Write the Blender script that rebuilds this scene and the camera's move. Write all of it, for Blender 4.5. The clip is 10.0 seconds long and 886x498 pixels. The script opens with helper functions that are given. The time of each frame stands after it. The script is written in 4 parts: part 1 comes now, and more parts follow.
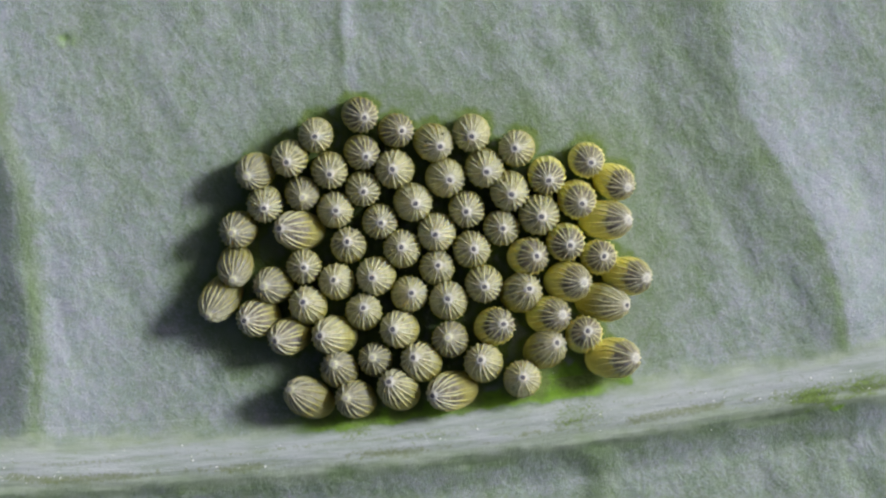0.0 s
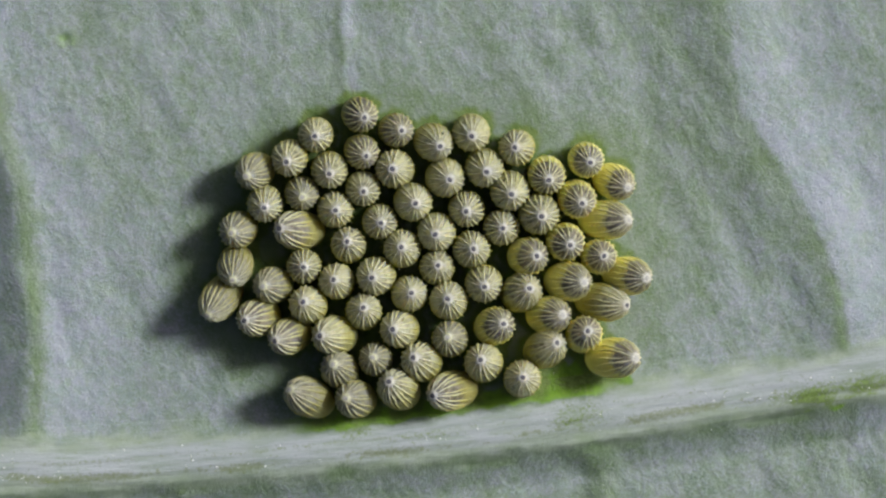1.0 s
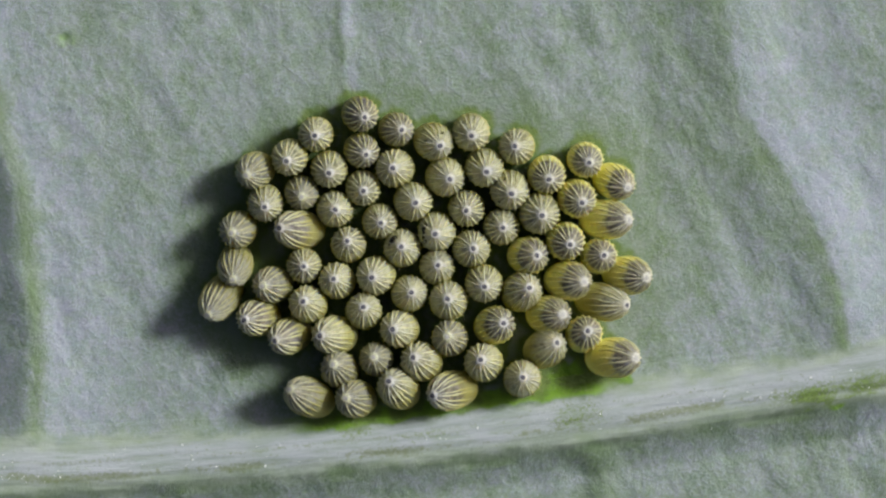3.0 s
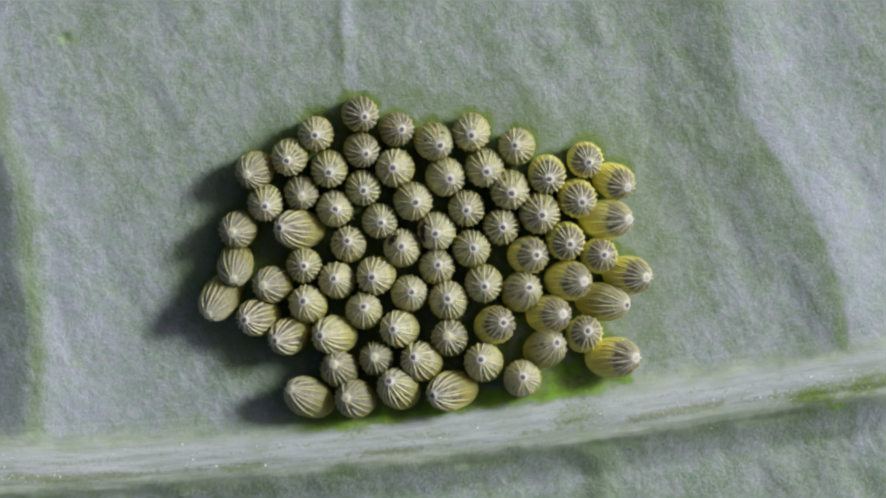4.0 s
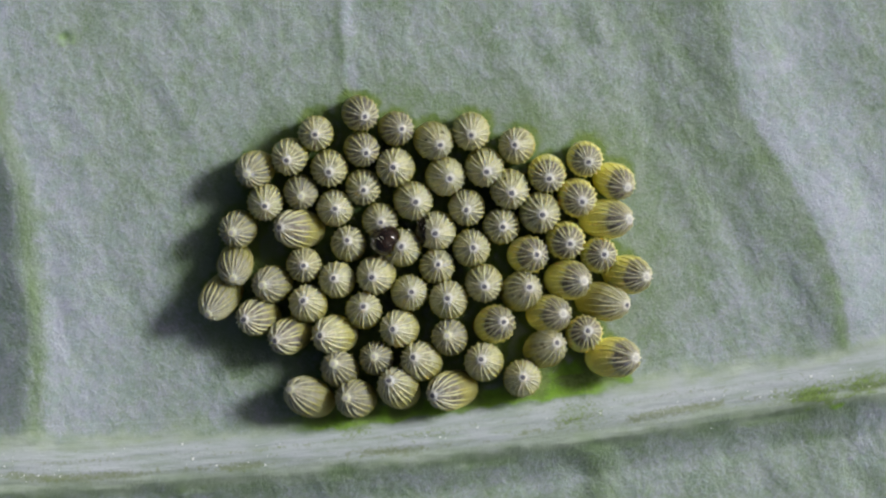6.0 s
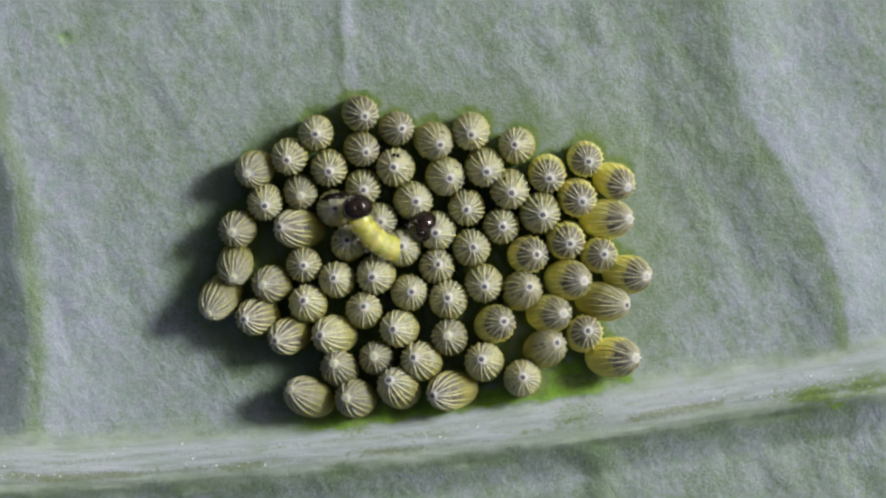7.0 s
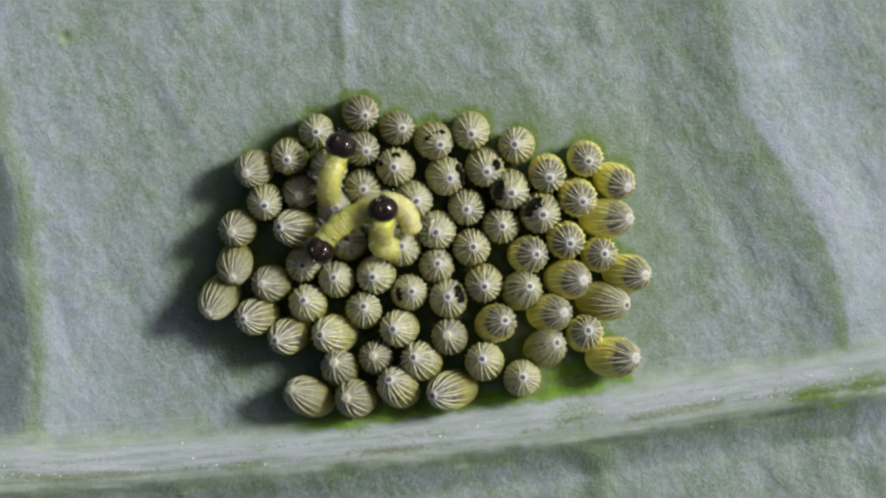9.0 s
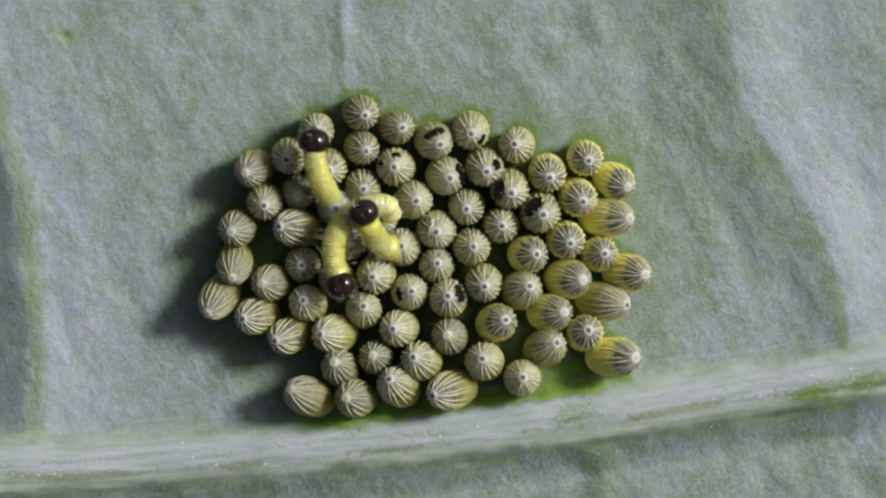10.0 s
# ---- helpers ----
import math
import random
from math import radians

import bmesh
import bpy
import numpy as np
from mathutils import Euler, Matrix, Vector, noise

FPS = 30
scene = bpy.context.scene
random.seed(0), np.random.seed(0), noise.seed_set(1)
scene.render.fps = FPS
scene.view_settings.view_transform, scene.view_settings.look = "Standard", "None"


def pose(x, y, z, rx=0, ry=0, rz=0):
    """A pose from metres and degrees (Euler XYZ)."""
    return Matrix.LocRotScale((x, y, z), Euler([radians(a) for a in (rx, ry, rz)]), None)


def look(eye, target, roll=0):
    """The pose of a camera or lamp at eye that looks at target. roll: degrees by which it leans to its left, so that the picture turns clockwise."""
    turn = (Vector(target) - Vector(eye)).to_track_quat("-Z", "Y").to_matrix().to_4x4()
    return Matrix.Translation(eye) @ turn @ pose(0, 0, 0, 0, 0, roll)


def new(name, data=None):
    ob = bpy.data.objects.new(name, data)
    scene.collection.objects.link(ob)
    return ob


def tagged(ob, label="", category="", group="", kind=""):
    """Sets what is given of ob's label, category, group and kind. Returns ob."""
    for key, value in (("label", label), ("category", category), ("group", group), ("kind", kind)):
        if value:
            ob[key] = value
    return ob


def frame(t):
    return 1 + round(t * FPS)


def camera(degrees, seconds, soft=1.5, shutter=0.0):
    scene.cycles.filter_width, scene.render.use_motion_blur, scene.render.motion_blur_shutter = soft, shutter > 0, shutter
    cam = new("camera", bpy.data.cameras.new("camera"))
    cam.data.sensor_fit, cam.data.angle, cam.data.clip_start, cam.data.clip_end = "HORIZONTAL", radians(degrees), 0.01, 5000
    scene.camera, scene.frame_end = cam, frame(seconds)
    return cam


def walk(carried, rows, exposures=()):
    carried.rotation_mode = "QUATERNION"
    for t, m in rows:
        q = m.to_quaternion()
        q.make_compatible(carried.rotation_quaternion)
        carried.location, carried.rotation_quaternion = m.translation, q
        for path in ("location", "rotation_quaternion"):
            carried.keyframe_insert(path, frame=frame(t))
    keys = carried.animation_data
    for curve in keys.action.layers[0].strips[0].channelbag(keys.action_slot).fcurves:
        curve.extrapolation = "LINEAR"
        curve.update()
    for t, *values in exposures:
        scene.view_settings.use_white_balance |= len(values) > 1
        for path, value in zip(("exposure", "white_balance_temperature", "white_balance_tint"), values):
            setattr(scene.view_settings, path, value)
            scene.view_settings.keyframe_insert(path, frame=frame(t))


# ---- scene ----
cam = camera(10.0, 10.0, soft=2.5)
MM = 0.001
EYE_Z = 89.6            # height of the macro lens over the leaf, mm
walk(cam, [(0.0, pose(0, 0, EYE_Z * MM)), (2.0, pose(0, -0.009 * MM, EYE_Z * MM)), (5.0, pose(0, -0.024 * MM, EYE_Z * MM)),
           (8.0, pose(0, -0.035 * MM, EYE_Z * MM)), (10.0, pose(0, -0.045 * MM, EYE_Z * MM))])

# ---- daylight ----
SUN_AZ, SUN_EL = 22.0, 42.0
world = bpy.data.worlds.new("sky")
scene.world = world
world.use_nodes = True
wn = world.node_tree.nodes
sky = wn.new("ShaderNodeTexSky")
sky.sky_type, sky.sun_disc = "NISHITA", False
sky.dust_density, sky.air_density, sky.ozone_density = 7.0, 0.60, 0.4
sky.sun_elevation, sky.sun_rotation = radians(SUN_EL), radians(90 - SUN_AZ)
world.node_tree.links.new(sky.outputs["Color"], wn["Background"].inputs["Color"])
wn["Background"].inputs["Strength"].default_value = 0.063
sun_data = bpy.data.lights.new("sun", "SUN")
sun_data.energy, sun_data.angle, sun_data.color = 4.00, radians(13), (1.0, 1.0, 0.985)
sun = new("sun", sun_data)
saz, sel = radians(SUN_AZ), radians(SUN_EL)
sun.matrix_world = look((0.3 * math.cos(saz) * math.cos(sel), 0.3 * math.sin(saz) * math.cos(sel), 0.3 * math.sin(sel)), (0, 0, 0))
scene.view_settings.exposure = 0.0


# ---- materials ----
class Mat:
    """A short hand for node materials; sizes of noise are given in millimetres."""

    def __init__(self, name, rough=0.5, spec=0.5, sss=0.0, sss_mm=0.15):
        self.m = bpy.data.materials.new(name)
        self.m.use_nodes = True
        self.n, self.l = self.m.node_tree.nodes, self.m.node_tree.links
        self.b = self.n["Principled BSDF"]
        self.b.inputs["Roughness"].default_value = rough
        self.b.inputs["Specular IOR Level"].default_value = spec
        if sss:
            self.b.inputs["Subsurface Weight"].default_value = sss
            self.b.inputs["Subsurface Radius"].default_value = (1.0, 0.85, 0.35)
            self.b.inputs["Subsurface Scale"].default_value = sss_mm * MM
        self.tc = self.n.new("ShaderNodeTexCoord")

    def mapped(self, stretch=(1, 1, 1), turn=0.0):
        mp = self.n.new("ShaderNodeMapping")
        mp.vector_type = "TEXTURE"
        mp.inputs["Scale"].default_value = stretch
        mp.inputs["Rotation"].default_value = (0, 0, radians(turn))
        self.l.new(self.tc.outputs["Object"], mp.inputs["Vector"])
        return mp.outputs["Vector"]

    def noise(self, mm, detail=3.0, rough=0.55, vector=None, distort=0.0):
        t = self.n.new("ShaderNodeTexNoise")
        t.inputs["Scale"].default_value = 1.0 / (mm * MM)
        t.inputs["Detail"].default_value, t.inputs["Roughness"].default_value = detail, rough
        t.inputs["Distortion"].default_value = distort
        self.l.new(vector if vector is not None else self.tc.outputs["Object"], t.inputs["Vector"])
        return t.outputs["Fac"]

    def attribute(self, name, out="Fac"):
        a = self.n.new("ShaderNodeAttribute")
        a.attribute_name = name
        return a.outputs[out]

    def span(self, fac, a, b, lo=0.0, hi=1.0):
        r = self.n.new("ShaderNodeMapRange")
        r.interpolation_type = "SMOOTHSTEP"
        for key, value in (("From Min", a), ("From Max", b), ("To Min", lo), ("To Max", hi)):
            r.inputs[key].default_value = value
        self.l.new(fac, r.inputs["Value"])
        return r.outputs["Result"]

    def calc(self, op, a, b):
        c = self.n.new("ShaderNodeMath")
        c.operation = op
        for i, v in enumerate((a, b)):
            if isinstance(v, (int, float)):
                c.inputs[i].default_value = v
            else:
                self.l.new(v, c.inputs[i])
        return c.outputs[0]

    def mix(self, fac, a, b):
        m = self.n.new("ShaderNodeMix")
        m.data_type = "RGBA"
        for i, v in ((0, fac), (6, a), (7, b)):
            if isinstance(v, tuple):
                m.inputs[i].default_value = (*v, 1)
            elif isinstance(v, (int, float)):
                m.inputs[i].default_value = v
            else:
                self.l.new(v, m.inputs[i])
        return m.outputs[2]

    def base(self, colour):
        if isinstance(colour, tuple):
            self.b.inputs["Base Color"].default_value = (*colour, 1)
        else:
            self.l.new(colour, self.b.inputs["Base Color"])

    def bump(self, height, mm, strength=1.0):
        b = self.n.new("ShaderNodeBump")
        b.inputs["Strength"].default_value = strength
        b.inputs["Distance"].default_value = mm * MM
        self.l.new(height, b.inputs["Height"])
        self.l.new(b.outputs["Normal"], self.b.inputs["Normal"])

    def height(self):
        s = self.n.new("ShaderNodeSeparateXYZ")
        self.l.new(self.tc.outputs["Object"], s.inputs[0])
        return s.outputs["Z"]

    def chance(self):
        return self.n.new("ShaderNodeObjectInfo").outputs["Random"]


def leaf_paint(m):
    """The leaf's colour and relief: green skin under a mottled, granular, bluish wax bloom."""
    worm = m.noise(0.085, 3, 0.6, m.mapped((1.0, 1.6, 1.0), 28), 0.6)
    lump = m.noise(0.20, 3, 0.6, m.mapped((1.0, 1.9, 1.0), 28), 0.4)
    streak = m.noise(0.34, 3, 0.6, m.mapped((1.0, 2.4, 1.0), 30), 0.3)
    blotch = m.noise(0.60, 4, 0.62)
    patch = m.noise(2.0, 3, 0.5)
    grain = m.noise(0.046, 3, 0.7)
    dust = m.noise(0.032, 2, 0.6, m.mapped((1, 1, 1), 50))
    wax = m.calc("ADD", m.calc("MULTIPLY", worm, 0.36), m.calc("MULTIPLY", blotch, 0.38))
    wax = m.calc("ADD", wax, m.calc("MULTIPLY", m.calc("SUBTRACT", patch, 0.5), 0.24))
    wax = m.calc("ADD", wax, m.calc("MULTIPLY", m.calc("SUBTRACT", lump, 0.5), 0.34))
    wax = m.calc("ADD", wax, m.calc("MULTIPLY", m.calc("SUBTRACT", streak, 0.5), 0.26))
    wax = m.calc("ADD", wax, m.calc("MULTIPLY", m.calc("SUBTRACT", grain, 0.5), 1.05))
    # this field is wax bloom plus light and shade painted as more or less wax
    wax = m.calc("ADD", wax, m.calc("MULTIPLY", m.attribute("bloom_shade"), 0.60))
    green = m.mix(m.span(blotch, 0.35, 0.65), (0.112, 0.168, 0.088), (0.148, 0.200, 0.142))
    hue = m.noise(0.30, 3, 0.6)
    pale = m.mix(m.span(hue, 0.42, 0.58), (0.240, 0.298, 0.322), (0.272, 0.304, 0.368))
    pale = m.mix(m.span(m.noise(0.52, 4, 0.65, m.mapped((1, 1, 1), 70)), 0.50, 0.66, 0.0, 0.75), pale, (0.222, 0.286, 0.246))
    pale = m.mix(m.span(m.noise(0.045, 2, 0.6, m.mapped((1, 1, 1), 15)), 0.50, 0.70, 0.0, 0.50), pale, (0.335, 0.355, 0.402))
    pale = m.mix(m.span(dust, 0.58, 0.72, 0.0, 0.75), pale, (0.43, 0.46, 0.48))
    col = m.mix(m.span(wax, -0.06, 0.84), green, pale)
    bare = m.calc("ADD", m.attribute("rubbed"), m.calc("MULTIPLY", m.calc("SUBTRACT", m.calc("ADD", grain, worm), 1.0), 0.55))
    col = m.mix(m.span(bare, 0.12, 0.88), col, m.mix(m.span(lump, 0.40, 0.62), (0.150, 0.290, 0.022), (0.110, 0.225, 0.016)))
    glued = m.calc("ADD", m.attribute("glued"), m.calc("MULTIPLY", m.calc("SUBTRACT", m.calc("ADD", grain, worm), 1.0), 0.7))
    col = m.mix(m.span(glued, 0.15, 0.95), col, m.mix(m.span(lump, 0.40, 0.62), (0.112, 0.168, 0.038), (0.085, 0.142, 0.028)))
    h = m.calc("ADD", m.calc("MULTIPLY", worm, 0.50), m.calc("MULTIPLY", grain, 0.90))
    h = m.calc("ADD", h, m.calc("ADD", m.calc("MULTIPLY", lump, 0.75), m.calc("MULTIPLY", streak, 0.42)))
    return col, h, grain


def leaf_material():
    m = Mat("waxy leaf", rough=0.58, spec=0.35, sss=0.30, sss_mm=0.28)
    m.b.inputs["Subsurface Radius"].default_value = (0.55, 1.0, 0.30)
    col, h, _ = leaf_paint(m)
    m.base(col)
    m.bump(h, 0.036, 0.64)
    return m.m


def rib_material():
    """The midrib's fibrous skin, which runs out into the leaf's own surface at its margins."""
    m = Mat("pale leaf rib", rough=0.5, spec=0.4)
    leaf_col, leaf_h, grain = leaf_paint(m)
    flow = m.n.new("ShaderNodeMapping")
    flow.inputs["Scale"].default_value = (0.12, 1, 1)
    m.l.new(m.attribute("flow", "Vector"), flow.inputs["Vector"])
    fibre = m.noise(0.11, 4, 0.6, flow.outputs["Vector"])
    strand = m.noise(0.045, 3, 0.6, flow.outputs["Vector"], 0.3)
    blotch = m.noise(0.7, 4, 0.6)
    col = m.mix(m.span(fibre, 0.36, 0.62), (0.245, 0.298, 0.272), (0.324, 0.364, 0.390))
    col = m.mix(m.span(strand, 0.54, 0.72, 0.0, 0.35), col, (0.215, 0.255, 0.205))
    col = m.mix(m.span(blotch, 0.42, 0.62, 0.0, 0.6), col, (0.330, 0.362, 0.400))
    skin = m.mix(m.span(m.calc("ADD", blotch, m.calc("MULTIPLY", grain, 0.4)), 0.55, 0.85), (0.215, 0.275, 0.200), (0.292, 0.348, 0.290))
    col = m.mix(m.attribute("margin"), col, skin)
    speck = m.noise(0.07, 3, 0.65)
    bare = m.calc("ADD", m.attribute("rubbed"), m.calc("MULTIPLY", m.calc("SUBTRACT", m.calc("ADD", grain, speck), 1.0), 1.3))
    col = m.mix(m.span(bare, 0.10, 0.95, 0.0, 0.75), col, (0.140, 0.175, 0.070))
    col = m.mix(m.attribute("merge"), col, leaf_col)
    torn = m.calc("ADD", m.attribute("torn"), m.calc("MULTIPLY", m.calc("SUBTRACT", m.calc("ADD", fibre, m.calc("ADD", grain, speck)), 1.5), 1.5))
    col = m.mix(m.span(torn, 0.15, 1.05), col, m.mix(m.span(speck, 0.40, 0.60), (0.085, 0.130, 0.028), (0.145, 0.220, 0.060)))
    m.base(col)
    rib_h = m.calc("ADD", m.calc("ADD", fibre, m.calc("MULTIPLY", strand, 0.5)), m.calc("MULTIPLY", grain, 0.35))
    keep = m.calc("SUBTRACT", 1.0, m.attribute("merge"))
    m.bump(m.calc("ADD", m.calc("MULTIPLY", rib_h, keep), m.calc("MULTIPLY", leaf_h, m.attribute("merge"))), 0.034, 0.7)
    return m.m


def shell_material(name, upper, lower, edge, blur, fleck):
    """Egg shell: the upper colour is the larva's dark or pale body seen through the shell."""
    m = Mat(name, rough=0.40, spec=0.30, sss=1.0, sss_mm=0.80)
    m.b.inputs["Transmission Weight"].default_value = 0.06
    m.b.inputs["IOR"].default_value = 1.36
    wob = m.noise(0.16, 3, 0.6)
    z = m.calc("ADD", m.height(), m.calc("MULTIPLY", m.calc("SUBTRACT", wob, 0.5), 0.30 * MM))
    shift = m.n.new("ShaderNodeVectorMath")
    shift.operation = "MULTIPLY_ADD"
    m.l.new(m.chance(), shift.inputs[0])
    shift.inputs[1].default_value = (7 * MM, 5 * MM, 3 * MM)
    m.l.new(m.tc.outputs["Object"], shift.inputs[2])
    blot = m.noise(0.19, 3, 0.6, shift.outputs[0])
    fine = m.noise(0.06, 3, 0.65, shift.outputs[0])
    dark = tuple(c * fleck for c in upper)
    spots = m.calc("ADD", m.calc("MULTIPLY", blot, 0.7), m.calc("MULTIPLY", fine, 0.3))
    top = m.mix(m.span(spots, 0.44, 0.60), upper, dark)
    low = m.mix(m.span(m.noise(0.35, 2, 0.5), 0.35, 0.65), lower, tuple(c * 0.85 for c in lower))
    col = m.mix(m.span(z, (edge - blur) * MM, (edge + blur) * MM), low, top)
    col = m.mix(m.span(z, 0.98 * MM, 1.12 * MM, 0.0, 0.7), col, (0.46, 0.46, 0.40))
    tint = m.mix(m.chance(), (0.86, 0.86, 0.84), (1.0, 1.0, 1.0))
    mul = m.n.new("ShaderNodeMix")
    mul.data_type, mul.blend_type = "RGBA", "MULTIPLY"
    mul.inputs[0].default_value = 1.0
    m.l.new(col, mul.inputs[6]), m.l.new(tint, mul.inputs[7])
    m.base(mul.outputs[2])
    striae = m.noise(0.10, 2, 0.5, m.mapped((1, 1, 0.18)))
    m.bump(m.calc("ADD", m.noise(0.035, 3, 0.6), m.calc("MULTIPLY", striae, 1.2)), 0.014, 0.8)
    return m.m


def ridge_material(name, k, low=(0.33, 0.318, 0.10)):
    """Pale ridges of the shell; k dims those of the clearer eggs."""
    def dim(*c):
        return tuple(k * v for v in c)
    m = Mat(name, rough=0.52, spec=0.15, sss=0.5, sss_mm=0.10)
    z = m.calc("ADD", m.height(), m.calc("MULTIPLY", m.calc("SUBTRACT", m.noise(0.2), 0.5), 0.25 * MM))
    col = m.mix(m.span(z, 0.62 * MM, 0.90 * MM), dim(*low), dim(0.455, 0.457, 0.268))
    col = m.mix(m.span(z, 0.88 * MM, 1.06 * MM), col, dim(0.49, 0.49, 0.37))
    col = m.mix(m.span(m.noise(0.05, 3, 0.65), 0.45, 0.65, 0.0, 0.60), col, dim(0.36, 0.36, 0.225))
    m.base(col)
    m.bump(m.noise(0.022, 3), 0.012, 0.8)
    return m.m


def plain_material(name, colour, other, mm, rough, spec=0.5, sss=0.0, sss_mm=0.1, bump=0.005):
    m = Mat(name, rough=rough, spec=spec, sss=sss, sss_mm=sss_mm)
    m.base(m.mix(m.span(m.noise(mm, 3, 0.6), 0.38, 0.66), colour, other))
    m.bump(m.noise(mm * 0.4, 3, 0.6), bump, 0.7)
    return m.m


def larva_skin(name, one, two, back_colour):
    """Soft translucent skin, paler along the back."""
    m = Mat(name, rough=0.22, spec=0.5, sss=1.0, sss_mm=0.50)
    m.b.inputs["Subsurface Radius"].default_value = (1.0, 0.8, 0.15)
    m.b.inputs["Transmission Weight"].default_value = 0.15
    m.b.inputs["IOR"].default_value = 1.30
    side = m.n.new("ShaderNodeSeparateXYZ")
    m.l.new(m.tc.outputs["Object"], side.inputs[0])
    col = m.mix(m.span(m.noise(0.2, 3, 0.6), 0.38, 0.66), one, two)
    back = m.calc("ADD", side.outputs["Y"], m.calc("MULTIPLY", m.calc("SUBTRACT", m.noise(0.12, 3, 0.6), 0.5), 0.25 * MM))
    m.base(m.mix(m.span(back, 0.10 * MM, 0.22 * MM, 0.0, 0.55), col, back_colour))
    m.bump(m.calc("ADD", m.noise(0.030, 3, 0.6), m.calc("MULTIPLY", m.noise(0.09, 2, 0.5), 1.8)), 0.012, 0.8)
    wet = m.n.new("ShaderNodeBump")
    wet.inputs["Strength"].default_value, wet.inputs["Distance"].default_value = 1.0, 0.020 * MM
    m.l.new(m.noise(0.065, 2, 0.5), wet.inputs["Height"])
    m.l.new(wet.outputs["Normal"], m.b.inputs["Coat Normal"])
    m.b.inputs["Coat Weight"].default_value, m.b.inputs["Coat Roughness"].default_value = 0.60, 0.09
    return m.m


LEAF = leaf_material()
RIB = rib_material()
SHELLS = {
    "dark": shell_material("shell over a dark head", (0.240, 0.220, 0.180), (0.88, 0.830, 0.250), 0.80, 0.06, 0.45),
    # lower colours of mid, dusky and pale include shade from neighbouring eggs
    "mid": shell_material("shell over a grey body", (0.440, 0.436, 0.275), (0.37, 0.352, 0.110), 0.66, 0.20, 0.45),
    "dusky": shell_material("shell over a dark flank", (0.270, 0.250, 0.200), (0.31, 0.292, 0.100), 0.66, 0.10, 0.50),
    "veiled": shell_material("greyish clear shell", (0.290, 0.285, 0.212), (0.30, 0.288, 0.100), 0.60, 0.20, 0.62),
    "pale": shell_material("pale shell", (0.520, 0.517, 0.318), (0.42, 0.402, 0.125), 0.66, 0.20, 0.62),
}
RIDGE, DULL_RIDGE, GOLD_RIDGE = ridge_material("egg ridge", 1.0), ridge_material("dull egg ridge", 0.74), ridge_material("yellow egg ridge", 1.0, (0.84, 0.79, 0.24))
CROWN = plain_material("egg crown", (0.53, 0.53, 0.48), (0.43, 0.43, 0.39), 0.04, 0.5, sss=0.2, sss_mm=0.04)
DULL_CROWN = plain_material("greenish egg crown", (0.50, 0.51, 0.36), (0.42, 0.43, 0.28), 0.04, 0.5, sss=0.2, sss_mm=0.04)
PALE_PORE = plain_material("pale egg pore", (0.37, 0.37, 0.35), (0.28, 0.28, 0.27), 0.02, 0.5, 0.3)
PORE = plain_material("egg pore", (0.105, 0.105, 0.130), (0.06, 0.06, 0.075), 0.02, 0.6, 0.2)
YELLOW_SKIN = larva_skin("yellow larva skin", (0.64, 0.600, 0.080), (0.62, 0.590, 0.120), (0.61, 0.58, 0.24))
PALE_SKIN = larva_skin("pale larva skin", (0.65, 0.605, 0.220), (0.63, 0.595, 0.280), (0.62, 0.585, 0.36))
CAPSULE = plain_material("larva head", (0.010, 0.0065, 0.005), (0.018, 0.011, 0.008), 0.12, 0.07, 0.4, bump=0.003)
CHEWED = plain_material("chewed hole", (0.003, 0.0025, 0.002), (0.012, 0.009, 0.006), 0.03, 0.10, 0.15, bump=0.010)
# colour of the dim hollow, painted on a patch over the closed shell
HOLLOW = plain_material("egg hollow patch", (0.13, 0.155, 0.065), (0.27, 0.29, 0.14), 0.12, 0.12, 0.6, bump=0.006)
RIM = plain_material("torn shell edge", (0.66, 0.66, 0.52), (0.48, 0.48, 0.34), 0.06, 0.10, 0.9, sss=0.4, sss_mm=0.05)
WART = plain_material("larva wart", (0.62, 0.59, 0.24), (0.66, 0.63, 0.34), 0.1, 0.05, 1.0, sss=0.6, sss_mm=0.1, bump=0.002)
BRISTLE = plain_material("bristle", (0.78, 0.76, 0.64), (0.66, 0.64, 0.52), 0.05, 0.22, 0.8)
GRAIN = plain_material("wax grain", (0.85, 0.87, 0.88), (0.7, 0.72, 0.75), 0.02, 0.12, 0.8)


# ---- small builders ----
def part(name, bm, material, parent, label=""):
    me = bpy.data.meshes.new(name)
    bm.to_mesh(me)
    bm.free()
    for p in me.polygons:
        p.use_smooth = True
    me.materials.append(material)
    return placed(name, me, parent, label)


def placed(name, me, parent, label=""):
    ob = new(name, me)
    ob.parent = parent
    if label:
        ob["label"] = label
    return ob


MOVES = []


# ---- the leaf ----
_dice = np.random.RandomState(7)
_LATTICE = _dice.rand(6, 257, 257)


def value_noise(x, y, layer):
    x, y = np.asarray(x) + 1000.37, np.asarray(y) + 1000.71
    i, j = np.floor(x).astype(int), np.floor(y).astype(int)
    u, v = x - i, y - j
    u, v = u * u * (3 - 2 * u), v * v * (3 - 2 * v)
    g = _LATTICE[layer]
    i, j = i % 256, j % 256
    return (g[i, j] * (1 - u) + g[i + 1, j] * u) * (1 - v) + (g[i, j + 1] * (1 - u) + g[i + 1, j + 1] * u) * v


